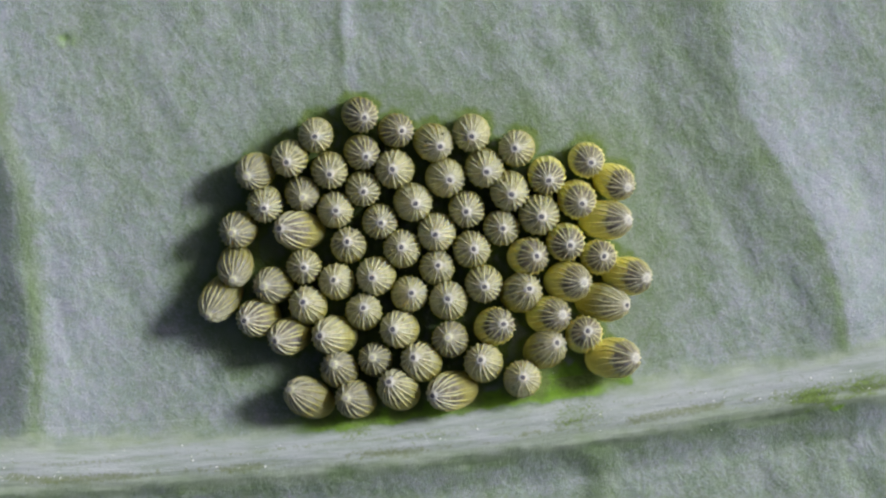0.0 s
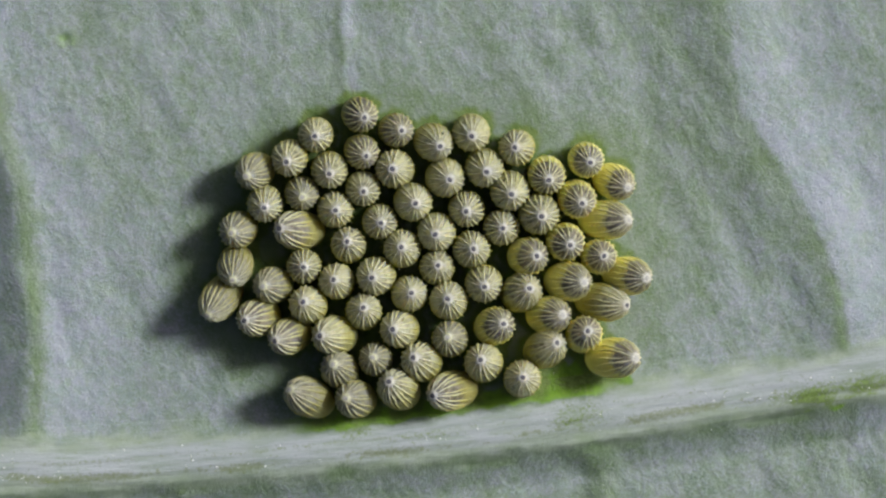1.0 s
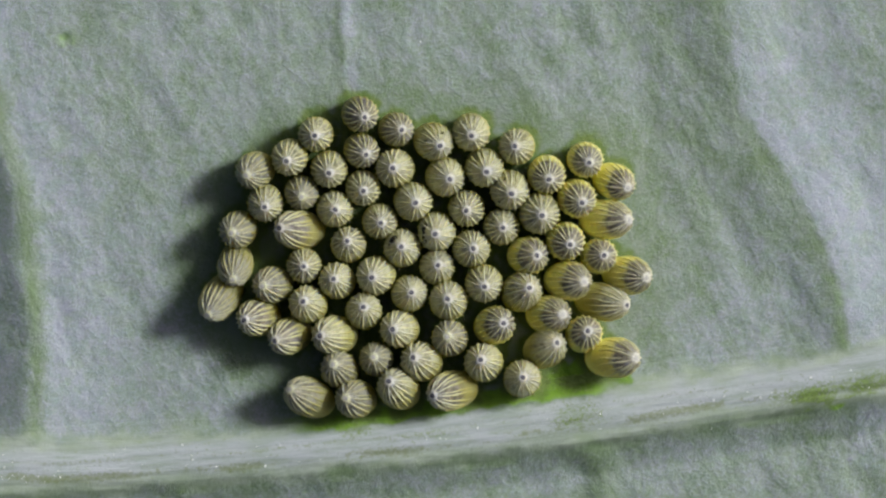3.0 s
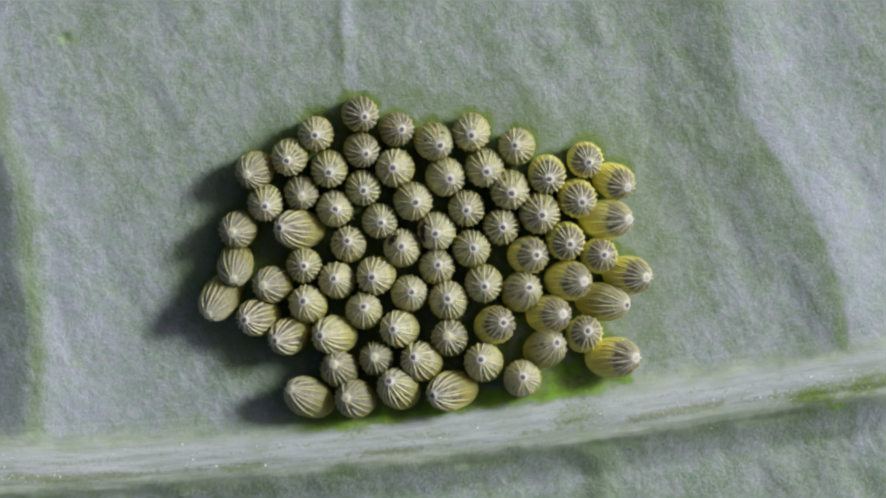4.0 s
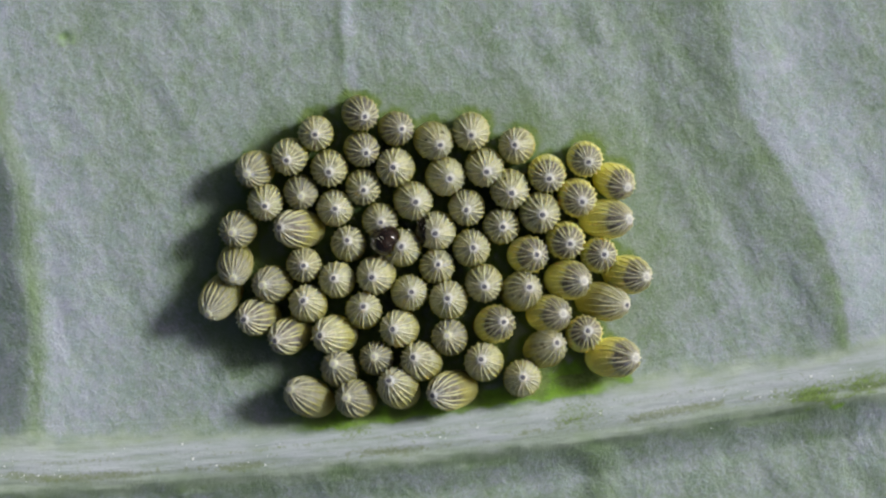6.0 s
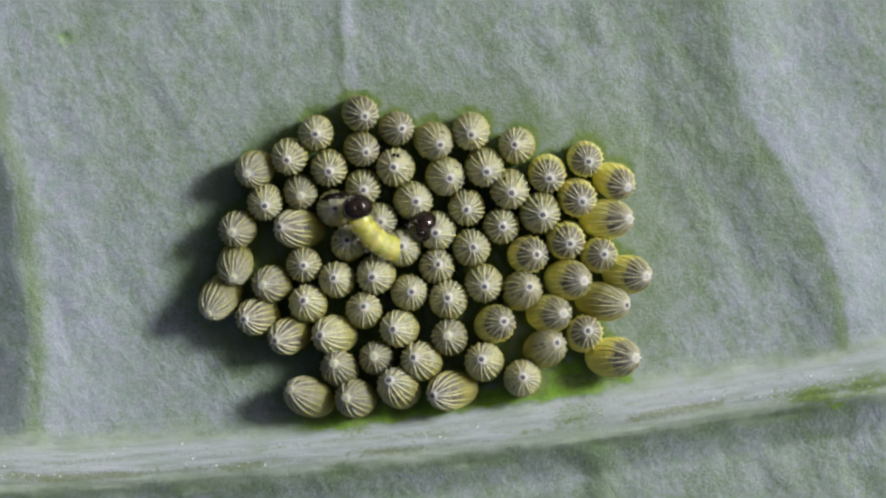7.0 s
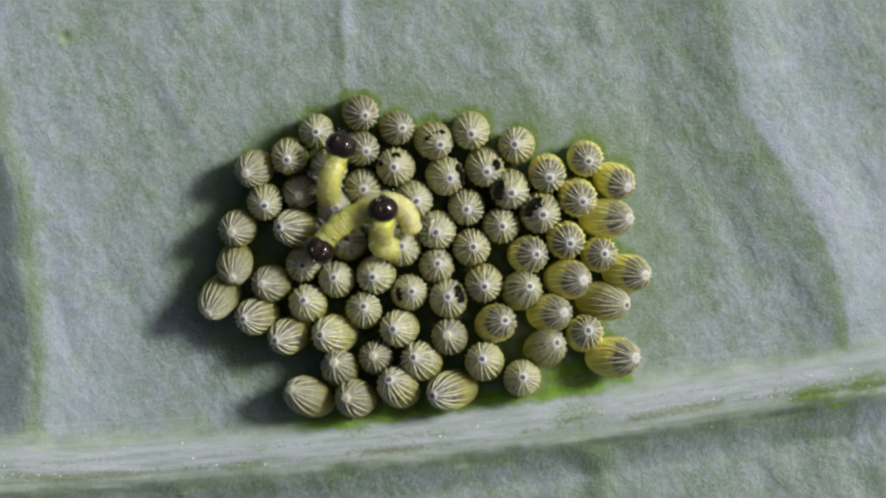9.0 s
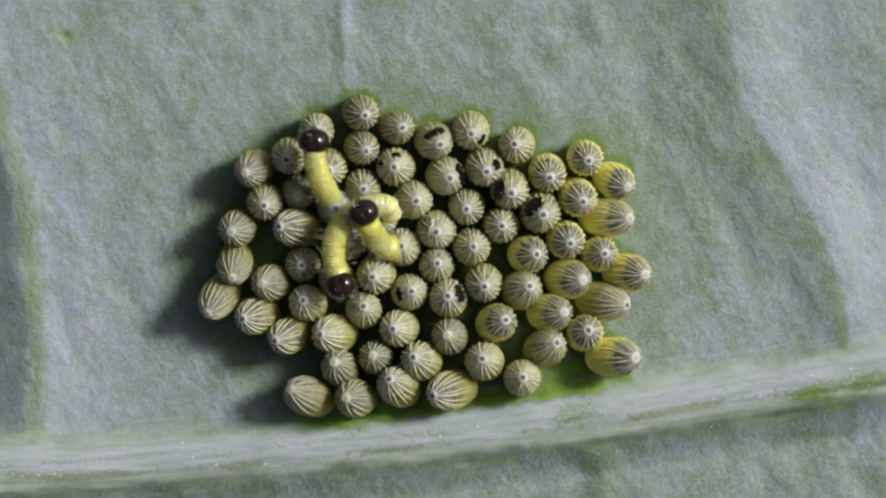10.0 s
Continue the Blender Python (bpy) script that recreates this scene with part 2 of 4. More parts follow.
def away(x, y, line):
    """Distance from a line of points, and the side (positive to the left of its run)."""
    best, side = np.full(np.shape(x), 1e9), np.zeros(np.shape(x))
    for (ax, ay), (bx, by) in zip(line, line[1:]):
        dx, dy = bx - ax, by - ay
        t = np.clip(((x - ax) * dx + (y - ay) * dy) / (dx * dx + dy * dy), 0, 1)
        d = np.hypot(x - ax - t * dx, y - ay - t * dy)
        cross = dx * (y - ay) - dy * (x - ax)
        near = d < best
        best, side = np.where(near, d, best), np.where(near, np.sign(cross), side)
    return best, side


def step(x, a, b):
    t = np.clip((x - a) / (b - a), 0, 1)
    return t * t * (3 - 2 * t)


# lines of the leaf's veins, mm
VEIN_WEST = [(-8.6, 4.2), (-7.95, 2.2), (-7.55, 1.1), (-7.40, -0.4), (-7.28, -1.6), (-7.32, -3.4), (-7.36, -7.0)]
VEIN_EAST = [(4.7, 6.0), (5.05, 3.8), (5.28, 2.4), (5.62, 1.9), (6.2, 1.05), (6.72, 0.15), (7.08, -0.85), (7.18, -1.7)]
VEIN_NORTH = [(-1.75, 6.0), (-1.78, 4.0), (-1.74, 2.9), (-1.60, 2.5)]
VEIN_SOUTH = [(2.3, -3.5), (2.85, -3.9), (3.0, -5.6)]
MIDRIB = [(-46.0, -1.8), (-20.0, -3.7), (-7.84, -3.95), (-4.84, -3.76), (-1.84, -3.52), (2.16, -3.01), (5.16, -2.56), (7.84, -2.17), (20.0, 0.2), (46.0, 6.5)]
VEIN_FAINT = [(0.2, 4.3), (0.75, 3.55), (1.3, 2.9), (1.65, 2.4)]
# where the bloom has been rubbed off
RUBBED = [(2.42, -2.30, 0.62, 0.30, 1.0), (-6.70, 3.68, 0.20, 0.16, 0.35), (-6.73, 3.72, 0.08, 0.07, 0.5), (6.50, -2.62, 0.75, 0.24, 1.0), (7.40, -2.40, 0.80, 0.20, 0.9)]


# dents along the midrib's lower edge, whose shade is also painted
SHADED_FOLDS = [(6.05, -2.98, 0.55, 0.11, 0.9), (0.55, -3.75, 0.55, 0.13, 0.7), (-0.2, -3.72, 0.22, 0.12, 0.6), (-1.75, -3.92, 0.35, 0.10, 0.6), (3.1, -3.48, 0.45, 0.10, 0.6), (-4.3, -4.22, 0.5, 0.12, 0.6)]
SCUFFS = [(-1.55, -3.18, 0.42, 0.20, 0.62), (2.35, -2.98, 0.50, 0.30, 0.58), (-0.2, -3.28, 0.7, 0.10, 0.45)]
GREEN_SEAM = [(-3.75, -2.98), (-3.2, -3.12), (-2.75, -3.14), (-1.5, -2.98), (-0.3, -2.83), (1.1, -2.62), (2.2, -2.45), (3.2, -2.35)]


def height_mm(x, y):
    """Height of the blade in mm."""
    x, y = np.asarray(x, float), np.asarray(y, float)
    z = 0.11 * (value_noise(x / 2.3, y / 2.3, 0) - 0.5)
    c, s = math.cos(radians(-28)), math.sin(radians(-28))
    u, v = c * x - s * y, s * x + c * y
    z = z + 0.011 * (value_noise(u / 0.20, v / 0.34, 1) - 0.5) + 0.011 * (value_noise(u / 0.09, v / 0.13, 2) - 0.5)
    z = z + 0.050 * (value_noise(u / 0.40, v / 0.95, 3) - 0.5)
    d, side = away(x, y, VEIN_WEST)
    fade = step(y, -3.9, -2.7)
    z = z + fade * (0.07 * np.exp(-(d / 0.30) ** 2) - np.where(side < 0, 1, 0) * 0.75 * step(d, 0.0, 2.0))
    d, side = away(x, y, VEIN_EAST)
    z = z + 0.15 * np.exp(-(d / 0.85) ** 2) * step(away(x, y, MIDRIB)[0], 0.4, 1.3)
    d, side = away(x, y, VEIN_NORTH)
    z = z + 0.015 * np.exp(-(d / 0.11) ** 2)
    d, side = away(x, y, VEIN_SOUTH)
    z = z + 0.07 * np.exp(-(d / 0.27) ** 2)
    d, side = away(x, y, MIDRIB)
    below = side < 0
    z = z + 0.10 * np.exp(-(d / 0.55) ** 2) - np.where(below, 1, 0) * (0.40 * step(d, 0.30, 1.15) + 0.15 * step(d, 1.0, 4.0))
    z = z - 0.05 * np.exp(-(np.hypot(x + 6.70, y - 3.72) / 0.07) ** 2)
    for fx, fy, rx, ry, amount in SHADED_FOLDS:
        z = z - 0.07 * amount * np.exp(-((x - fx) / rx) ** 2 - ((y - fy - 0.12 * (x - fx)) / ry) ** 2)
    cluster = np.exp(-(np.maximum(np.hypot(x / 3.9, (y - 0.1) / 2.9), 0) ** 6))
    z = z * (1 - 0.85 * cluster)
    far = np.maximum(np.abs(x) / 45.0, np.abs(y) / 34.0)
    return z - 5.0 * np.maximum(far - 0.2, 0) ** 2


SURFACE, FOOTPRINTS = [], []


def wipe_bloom():
    """The bloom is gone where the eggs are glued to the leaf and in a ragged rim round each."""
    for x, y, rest, me in SURFACE:
        glued = np.zeros(x.shape)
        ragged = 0.5 * (value_noise(x / 0.12, y / 0.12, 4) - 0.5) + 0.5 * (value_noise(x / 0.4, y / 0.4, 5) - 0.5)
        for cx, cy in FOOTPRINTS:
            box = (np.abs(x - cx) < 1.1) & (np.abs(y - cy) < 1.1)
            q = np.hypot(x[box] - cx, y[box] - cy) / 0.42 + 0.6 * ragged[box]
            glued[box] = np.maximum(glued[box], 0.9 * (1 - step(q, 0.80, 1.38)))
        me.attributes["glued"].data.foreach_set("value", np.concatenate([glued.ravel(), np.zeros(rest)]).astype(np.float32))


def skin_fields(x, y):
    """How thick the bloom lies, with light and shade put into it, and where it has been rubbed off."""
    bloom_shade, rubbed = np.full(x.shape, 0.10), np.zeros(x.shape)
    # east vein: lit right flank and shaded left flank painted in, over real bloom
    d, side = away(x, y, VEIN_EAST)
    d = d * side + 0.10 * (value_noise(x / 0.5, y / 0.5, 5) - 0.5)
    bloom_shade += 0.46 * (1 - 0.35 * step(y, 1.6, 2.8)) * step(d, -0.05, 0.09) * (1 - step(d, 0.6, 2.6)) - 0.45 * (1 - 0.6 * step(y, 1.8, 3.0)) * np.exp(-((d + 0.12) / 0.20) ** 2) - (0.08 + 0.12 * step(y, 0.0, 1.2)) * step(-d, 0.0, 0.4) * (1 - step(-d, 0.6, 3.0))
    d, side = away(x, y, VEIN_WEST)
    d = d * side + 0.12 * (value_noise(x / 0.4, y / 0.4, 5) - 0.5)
    bloom_shade += step(y, -3.9, -3.0) * (0.35 * step(d, 0.25, 0.5) * (1 - step(d, 0.6, 2.2)) - 0.60 * np.exp(-((d - 0.12) / 0.14) ** 2))
    # north vein: its lit and shaded flanks are put into the colour
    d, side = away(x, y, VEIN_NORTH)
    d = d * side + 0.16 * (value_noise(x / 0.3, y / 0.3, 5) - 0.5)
    bloom_shade += 0.42 * np.exp(-((d - 0.10) / 0.13) ** 2) - 0.36 * np.exp(-((d + 0.06) / 0.10) ** 2)
    d, side = away(x, y, MIDRIB)
    # greener beside the midrib; the shaded slope below it is darkened in colour
    bloom_shade += np.where(side > 0, -0.15, -0.38) * (1 - step(d, 0.4, 0.8)) - np.where(side < 0, 0.24, 0.0)
    d, side = away(x, y, VEIN_FAINT)
    bloom_shade += -0.22 * np.exp(-(d / 0.16) ** 2)
    d, side = away(x, y, VEIN_SOUTH)
    bloom_shade -= 0.35 * np.exp(-(d / 0.26) ** 2)
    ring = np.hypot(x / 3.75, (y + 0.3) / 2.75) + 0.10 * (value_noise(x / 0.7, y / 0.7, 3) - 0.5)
    # wax worn round the eggs; west shadow and northward shading darkened into it
    bloom_shade -= 0.6 * (1 - step(ring, 1.05, 1.35)) * step(-x, 2.0, 3.4) + 0.40 * (1 - step(ring, 0.95, 1.40)) + 0.022 * np.clip(y, -4.0, 4.0)
    bloom_shade -= 0.05 * np.exp(-((x + 6.0) / 2.5) ** 2) * step(y, -1.0, 1.0)
    # shade of the dents, painted by taking bloom away
    for fx, fy, rx, ry, amount in SHADED_FOLDS:
        bloom_shade -= 0.7 * amount * np.exp(-((x - fx) / rx) ** 2 - ((y - fy - 0.12 * (x - fx)) / ry) ** 2)
    ragged = 0.5 * (value_noise(x / 0.12, y / 0.12, 4) - 0.5) + 0.4 * (value_noise(x / 0.4, y / 0.4, 5) - 0.5)
    for cx, cy, rx, ry, amount in RUBBED:
        rubbed = np.maximum(rubbed, amount * (1 - step(np.hypot((x - cx) / rx, (y - cy) / ry) + ragged, 0.7, 1.25)))
    rubbed = np.maximum(rubbed, 0.95 * step(x, -3.6, -2.0) * (1 - step(away(x, y, GREEN_SEAM)[0] / 0.19 + ragged, 0.6, 1.3)))
    d, side = away(x, y, VEIN_WEST)
    d = d * side + 0.15 * ragged
    rubbed = np.maximum(rubbed, 0.17 * step(y, -3.9, -3.2) * np.exp(-((d - 0.10) / 0.11) ** 2) * (0.5 + value_noise(x / 0.5, y / 0.9, 2)))
    d, side = away(x, y, VEIN_EAST)
    d = d * side + 0.2 * ragged
    rubbed = np.maximum(rubbed, 0.30 * np.exp(-((d + 0.10) / 0.14) ** 2) * np.maximum(0.7 * step(value_noise(x / 0.9, y / 0.9, 2), 0.35, 0.75), step(-y, 0.0, 0.8)))
    return bloom_shade, rubbed, ragged


def build_leaf():
    leaf = tagged(new("leaf"), "pale waxy grey-green cabbage leaf with raised veins", "leaf", kind="structure")
    def ticks(half, fine, reach):
        inner = np.arange(-half, half + fine / 2, fine)
        outer, gap = [half], fine * 2
        while outer[-1] < reach:
            outer.append(outer[-1] + gap)
            gap *= 1.45
        outer = np.array(outer[1:])
        outer = half + (outer - half) * (reach - half) / (outer[-1] - half)
        return np.concatenate([-outer[::-1], inner, outer])
    gx, gy = ticks(8.4, 0.03, 45.0), ticks(4.95, 0.03, 34.0)
    x, y = np.meshgrid(gx, gy)
    rho = np.maximum(np.abs(x) / 45.0, np.abs(y) / 34.0)
    oval = np.maximum(np.hypot(x / 45.0, y / 34.0), 1e-9)
    w = step(rho, 0.3, 0.9)
    k = 1 - w + w * rho / oval
    x, y = x * k, y * k
    z = height_mm(x, y)
    ny, nx = x.shape
    verts = np.stack([x.ravel(), y.ravel(), z.ravel()], 1) * MM
    a = (np.arange(ny - 1)[:, None] * nx + np.arange(nx - 1)[None]).ravel()
    faces = np.stack([a, a + 1, a + nx + 1, a + nx], 1)
    # the edge's thickness and the under side
    rim = np.concatenate([np.arange(nx), np.arange(1, ny) * nx + nx - 1, (ny - 1) * nx + np.arange(nx - 2, -1, -1), np.arange(ny - 2, 0, -1) * nx])
    low = verts[rim] - np.array([0, 0, 0.45 * MM])
    n0, m = len(verts), len(rim)
    i = np.arange(m)
    skirt = np.stack([rim[i], n0 + i, n0 + (i + 1) % m, rim[(i + 1) % m]], 1)
    verts = np.concatenate([verts, low, np.array([[0, 0, -1.4 * MM]])])
    fan = [(int(n0 + q), n0 + m, int(n0 + (q + 1) % m)) for q in range(m)]
    me = bpy.data.meshes.new("blade")
    me.from_pydata(verts.tolist(), [], faces.tolist() + skirt[:, ::-1].tolist() + fan)
    bloom_shade, rubbed, ragged = skin_fields(x, y)
    for name, field in (("bloom_shade", bloom_shade), ("rubbed", rubbed), ("glued", 0 * rubbed)):
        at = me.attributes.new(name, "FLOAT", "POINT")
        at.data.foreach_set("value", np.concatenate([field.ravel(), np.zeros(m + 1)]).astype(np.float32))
    SURFACE.append((x, y, m + 1, me))
    me.polygons.foreach_set("use_smooth", np.ones(len(me.polygons), bool))
    me.materials.append(LEAF)
    placed("blade", me, leaf)
    raised_vein("midrib", MIDRIB, 0.56, 0.17, leaf, "broad pale ribbed midrib", green=0.8)
    return leaf


def smooth_line(line, n):
    """n points evenly along a smoothed line."""
    p = np.array(line, float)
    s = np.concatenate([[0], np.cumsum(np.hypot(*np.diff(p, axis=0).T))])
    u = np.linspace(0, s[-1], n)
    q = np.stack([np.interp(u, s, p[:, 0]), np.interp(u, s, p[:, 1])], 1)
    w = max(3, n // 40)
    for _ in range(2):
        pad = np.concatenate([np.repeat(q[:1], w, 0), q, np.repeat(q[-1:], w, 0)])
        q[1:-1] = np.array([pad[i:i + 2 * w + 1].mean(0) for i in range(n)])[1:-1]
    return q, u


RIB_POINTS = []


def raised_vein(name, line, half, rise, leaf, label, green):
    """A vein whose skin runs over its shoulders (1) and out into the blade (1.45)."""
    n, m = 1500, 49
    q, along = smooth_line(line, n)
    tan = np.gradient(q, axis=0)
    tan /= np.hypot(tan[:, 0], tan[:, 1])[:, None]
    v = np.linspace(-1.45, 1.45, m)
    wave = 1 + 0.22 * (value_noise(along / 1.3, along * 0 + 3, 0) - 0.5)
    across = v[None] * half * wave[:, None]
    x, y = q[:, :1] - tan[:, 1:] * across, q[:, 1:] + tan[:, :1] * across
    hump = np.maximum(1 - (np.abs(v) / 1.1) ** 2.0, 0) ** 1.6
    under = height_mm(x, y)
    level = np.convolve(np.pad(under.mean(1), 20, mode="edge"), np.ones(41) / 41, "valid")[:, None]
    blend = step(np.abs(v), 0.40, 1.05)[None]
    z = level * (1 - blend) + under * blend
    z = z + rise * hump[None] + 0.008 - 0.035 * step(np.abs(v), 1.25, 1.45)[None]
    calm = 1 - step(np.abs(v), 0.8, 1.2)[None]
    z = z + calm * 0.030 * half * (value_noise(along[:, None] / 0.9 + 0 * across, across / 0.07, 1) - 0.5) * 2
    z = np.where(np.abs(v)[None] < 1.2, np.maximum(z, under + 0.008), z)
    verts = np.stack([x.ravel(), y.ravel(), z.ravel()], 1) * MM
    a = (np.arange(n - 1)[:, None] * m + np.arange(m - 1)[None]).ravel()
    me = bpy.data.meshes.new(name)
    me.from_pydata(verts.tolist(), [], np.stack([a, a + m, a + m + 1, a + 1], 1).tolist())
    flow = np.stack([np.repeat(along, m), across.ravel(), np.zeros(n * m)], 1) * MM
    me.attributes.new("flow", "FLOAT_VECTOR", "POINT").data.foreach_set("vector", flow.astype(np.float32).ravel())
    spots = step(value_noise(x / 0.8, y / 0.5, 4) * 0.55 + 0.20 * value_noise(x / 0.16, y / 0.08, 2) + 0.25 * value_noise(x / 0.06, y / 0.04, 3), 0.40, 0.62)
    drift = 0.30 * (value_noise(along / 1.1, along * 0 + 7, 1) - 0.5)[:, None]
    band = np.exp(-((v[None] + 0.36 + drift) / 0.17) ** 2) + 0.5 * np.exp(-((v[None] - 0.15 + drift) / 0.07) ** 2)
    edge = np.abs(v)[None] + 0.35 * (value_noise(x / 0.25, y / 0.12, 5) - 0.5)
    margin = np.maximum(step(edge, 0.32, 0.84), 0.7 * step(-v[None] + 0.25 * (value_noise(x / 0.5, y / 0.2, 2) - 0.5), 0.28, 0.60))
    merge = step(np.abs(v)[None] + 0.40 * (value_noise(x / 0.5, y / 0.22, 2) - 0.5) + 0.25 * (value_noise(x / 0.14, y / 0.10, 3) - 0.5), 0.62, 1.12)
    merge = np.maximum(merge, step(np.abs(v), 1.05, 1.25)[None] + 0 * x)
    bloom_shade, bald, _ = skin_fields(x, y)
    frayed = 0.5 * (value_noise(x / 0.12, y / 0.07, 4) - 0.5) + 0.5 * (value_noise(x / 0.35, y / 0.2, 5) - 0.5)
    merge = np.maximum(merge, step(x, -3.6, -2.0) * (1 - step(x, 2.6, 3.2)) * (1 - step(away(x, y, GREEN_SEAM)[0] / 0.22 + frayed, 0.6, 1.3)))
    rub = np.clip(green * spots * band, 0, 1)
    torn = 0.8 * (value_noise(x / 0.12, y / 0.07, 4) - 0.5) + 0.7 * (value_noise(x / 0.35, y / 0.2, 5) - 0.5)
    bare = np.zeros(x.shape)
    for cx, cy, rx, ry, amount in RUBBED:
        bare = np.maximum(bare, amount * (1 - step(np.hypot((x - cx) / rx, (y - cy - 0.16 * (x - cx)) / ry) + 0.5 * torn, 0.0, 1.5)))
    for cx, cy, rx, ry, amount in SCUFFS:
        bare = np.maximum(bare, amount * (1 - step(np.hypot((x - cx) / rx, (y - cy - 0.14 * (x - cx)) / ry) + 0.6 * torn, 0.2, 1.4)))
    for key, field in (("margin", margin), ("merge", merge), ("torn", bare), ("rubbed", np.maximum(rub, bald * merge)), ("bloom_shade", bloom_shade), ("glued", 0 * x)):
        me.attributes.new(key, "FLOAT", "POINT").data.foreach_set("value", field.astype(np.float32).ravel())
    SURFACE.append((x, y, 0, me))
    me.polygons.foreach_set("use_smooth", np.ones(len(me.polygons), bool))
    me.materials.append(RIB)
    RIB_POINTS.append(verts / MM)
    return placed(name, me, leaf, label)


build_leaf()


def build_grains():
    """Glinting wax grains scattered along the midrib."""
    dice = random.Random(5)
    bm = bmesh.new()
    q, _ = smooth_line(MIDRIB, 1500)
    seen = [(-7.66, -4.07), (-7.4, -4.03), (-7.6, -3.78), (-4.0, -3.85), (-3.6, -3.86), (-0.05, -3.35), (0.05, -3.37), (4.78, -2.68), (5.6, -2.64), (4.75, -3.2), (1.95, -2.2), (-0.4, 3.65)]
    seen += [(dice.gauss(-7.3, 0.4), dice.gauss(-4.02, 0.05)) for _ in range(8)]
    seen += [(u, np.interp(u, q[:, 0], q[:, 1]) + dice.gauss(-0.05, 0.13)) for u in [dice.uniform(-7.8, 7.8) for _ in range(46)]]
    for x, y in seen:
        r = dice.choice((0.008, 0.010, 0.013, 0.020))
        near = RIB_POINTS[0][np.argmin(np.hypot(RIB_POINTS[0][:, 0] - x, RIB_POINTS[0][:, 1] - y))]
        z = max(float(height_mm(x, y)), float(near[2]) if math.hypot(near[0] - x, near[1] - y) < 0.08 else -9.0)
        m = pose(x * MM, y * MM, (z + 0.1 * r) * MM, dice.uniform(0, 90), dice.uniform(0, 90), 0) @ Matrix.Diagonal((1, dice.uniform(0.6, 1), 0.8, 1))
        bmesh.ops.create_icosphere(bm, subdivisions=1, radius=r * MM, matrix=m)
    me = bpy.data.meshes.new("wax_grains")
    bm.to_mesh(me)
    bm.free()
    me.materials.append(GRAIN)
    tagged(new("wax_grains", me), "tiny glinting white wax grains on the leaf", "wax grains", kind="stuff")


build_grains()

# ---- the eggs ----
TALL, WIDE, BELLY = 1.15, 0.33, 0.40
PROFILE = [(0.0, 0.60), (0.015, 0.67), (0.06, 0.77), (0.14, 0.89), (0.25, 0.97), (0.38, 1.0), (0.50, 0.985), (0.60, 0.94), (0.70, 0.855), (0.78, 0.74),
           (0.85, 0.60), (0.905, 0.455), (0.945, 0.32), (0.97, 0.22), (0.985, 0.15)]


def girth(s):
    """The egg's radius in mm at the part s of its height."""
    return WIDE * float(np.interp(s, [p[0] for p in PROFILE], [p[1] for p in PROFILE]))


def shell_mesh(material, seed):
    dice = random.Random(seed)
    lean, phase = dice.uniform(0.0, 0.025), dice.uniform(0, 6.28)
    n, levels = 36, [i / 44 for i in range(44)] + [0.985]
    bm = bmesh.new()
    rings = []
    for s in levels:
        r = girth(s)
        rings.append([bm.verts.new(((r * (1 + lean * math.cos(2 * a + phase)) * math.cos(a)) * MM, (r * (1 + lean * math.cos(2 * a + phase)) * math.sin(a)) * MM, s * TALL * MM))
                      for a in (2 * math.pi * i / n for i in range(n))])
    for lo, hi in zip(rings, rings[1:]):
        for i in range(n):
            bm.faces.new((lo[i], lo[(i + 1) % n], hi[(i + 1) % n], hi[i]))
    bm.faces.new(rings[0][::-1])
    bm.faces.new(rings[-1])
    me = bpy.data.meshes.new("shell")
    bm.to_mesh(me)
    bm.free()
    for p in me.polygons:
        p.use_smooth = True
    me.materials.append(material)
    return me


def ridge_mesh(top, wide, tall, seed, material):
    """One raised ridge that runs up the shell in the plane y = 0."""
    dice = random.Random(seed)
    bm = bmesh.new()
    rows, count = [], 30
    sway = [dice.uniform(-0.016, 0.016) for _ in range(5)]
    for i in range(count):
        f = i / (count - 1)
        s = 0.26 + (top - 0.26) * f
        r, ds = girth(s), 0.01
        slope = math.atan2((girth(min(s + ds, 0.985)) - girth(s - ds)), 2 * ds * TALL)
        nx, nz = math.cos(slope), -math.sin(slope)
        fade = min(1.0, 2.3 * f + 0.05) * min(1.0, 6 * (1 - f) + 0.25)
        w = wide * fade * (0.60 + 0.40 * r / WIDE) * (1 + 0.20 * math.sin(31 * f + seed) + dice.uniform(-0.14, 0.14))
        h = tall * fade * (1 + 0.34 * math.sin(61 * f + 2 * seed) + dice.uniform(-0.18, 0.18)) * (0.55 + 0.45 * min(1.0, 2.2 * f))
        off = float(np.interp(f, [0, 0.25, 0.5, 0.75, 1], sway)) * r / WIDE
        row = []
        for dy, up in ((-1.0, -0.6), (-0.62, 0.55), (0, 1.0), (0.62, 0.55), (1.0, -0.6)):
            row.append(bm.verts.new(((r + nx * up * h) * MM, (off + dy * w) * MM, (s * TALL + nz * up * h) * MM)))
        rows.append(row)
    for lo, hi in zip(rows, rows[1:]):
        for i in range(4):
            bm.faces.new((lo[i], lo[i + 1], hi[i + 1], hi[i]))
    bm.faces.new(rows[0][::-1])
    bm.faces.new(rows[-1])
    me = bpy.data.meshes.new("ridge")
    bm.to_mesh(me)
    bm.free()
    for p in me.polygons:
        p.use_smooth = True
    me.materials.append(material)
    return me


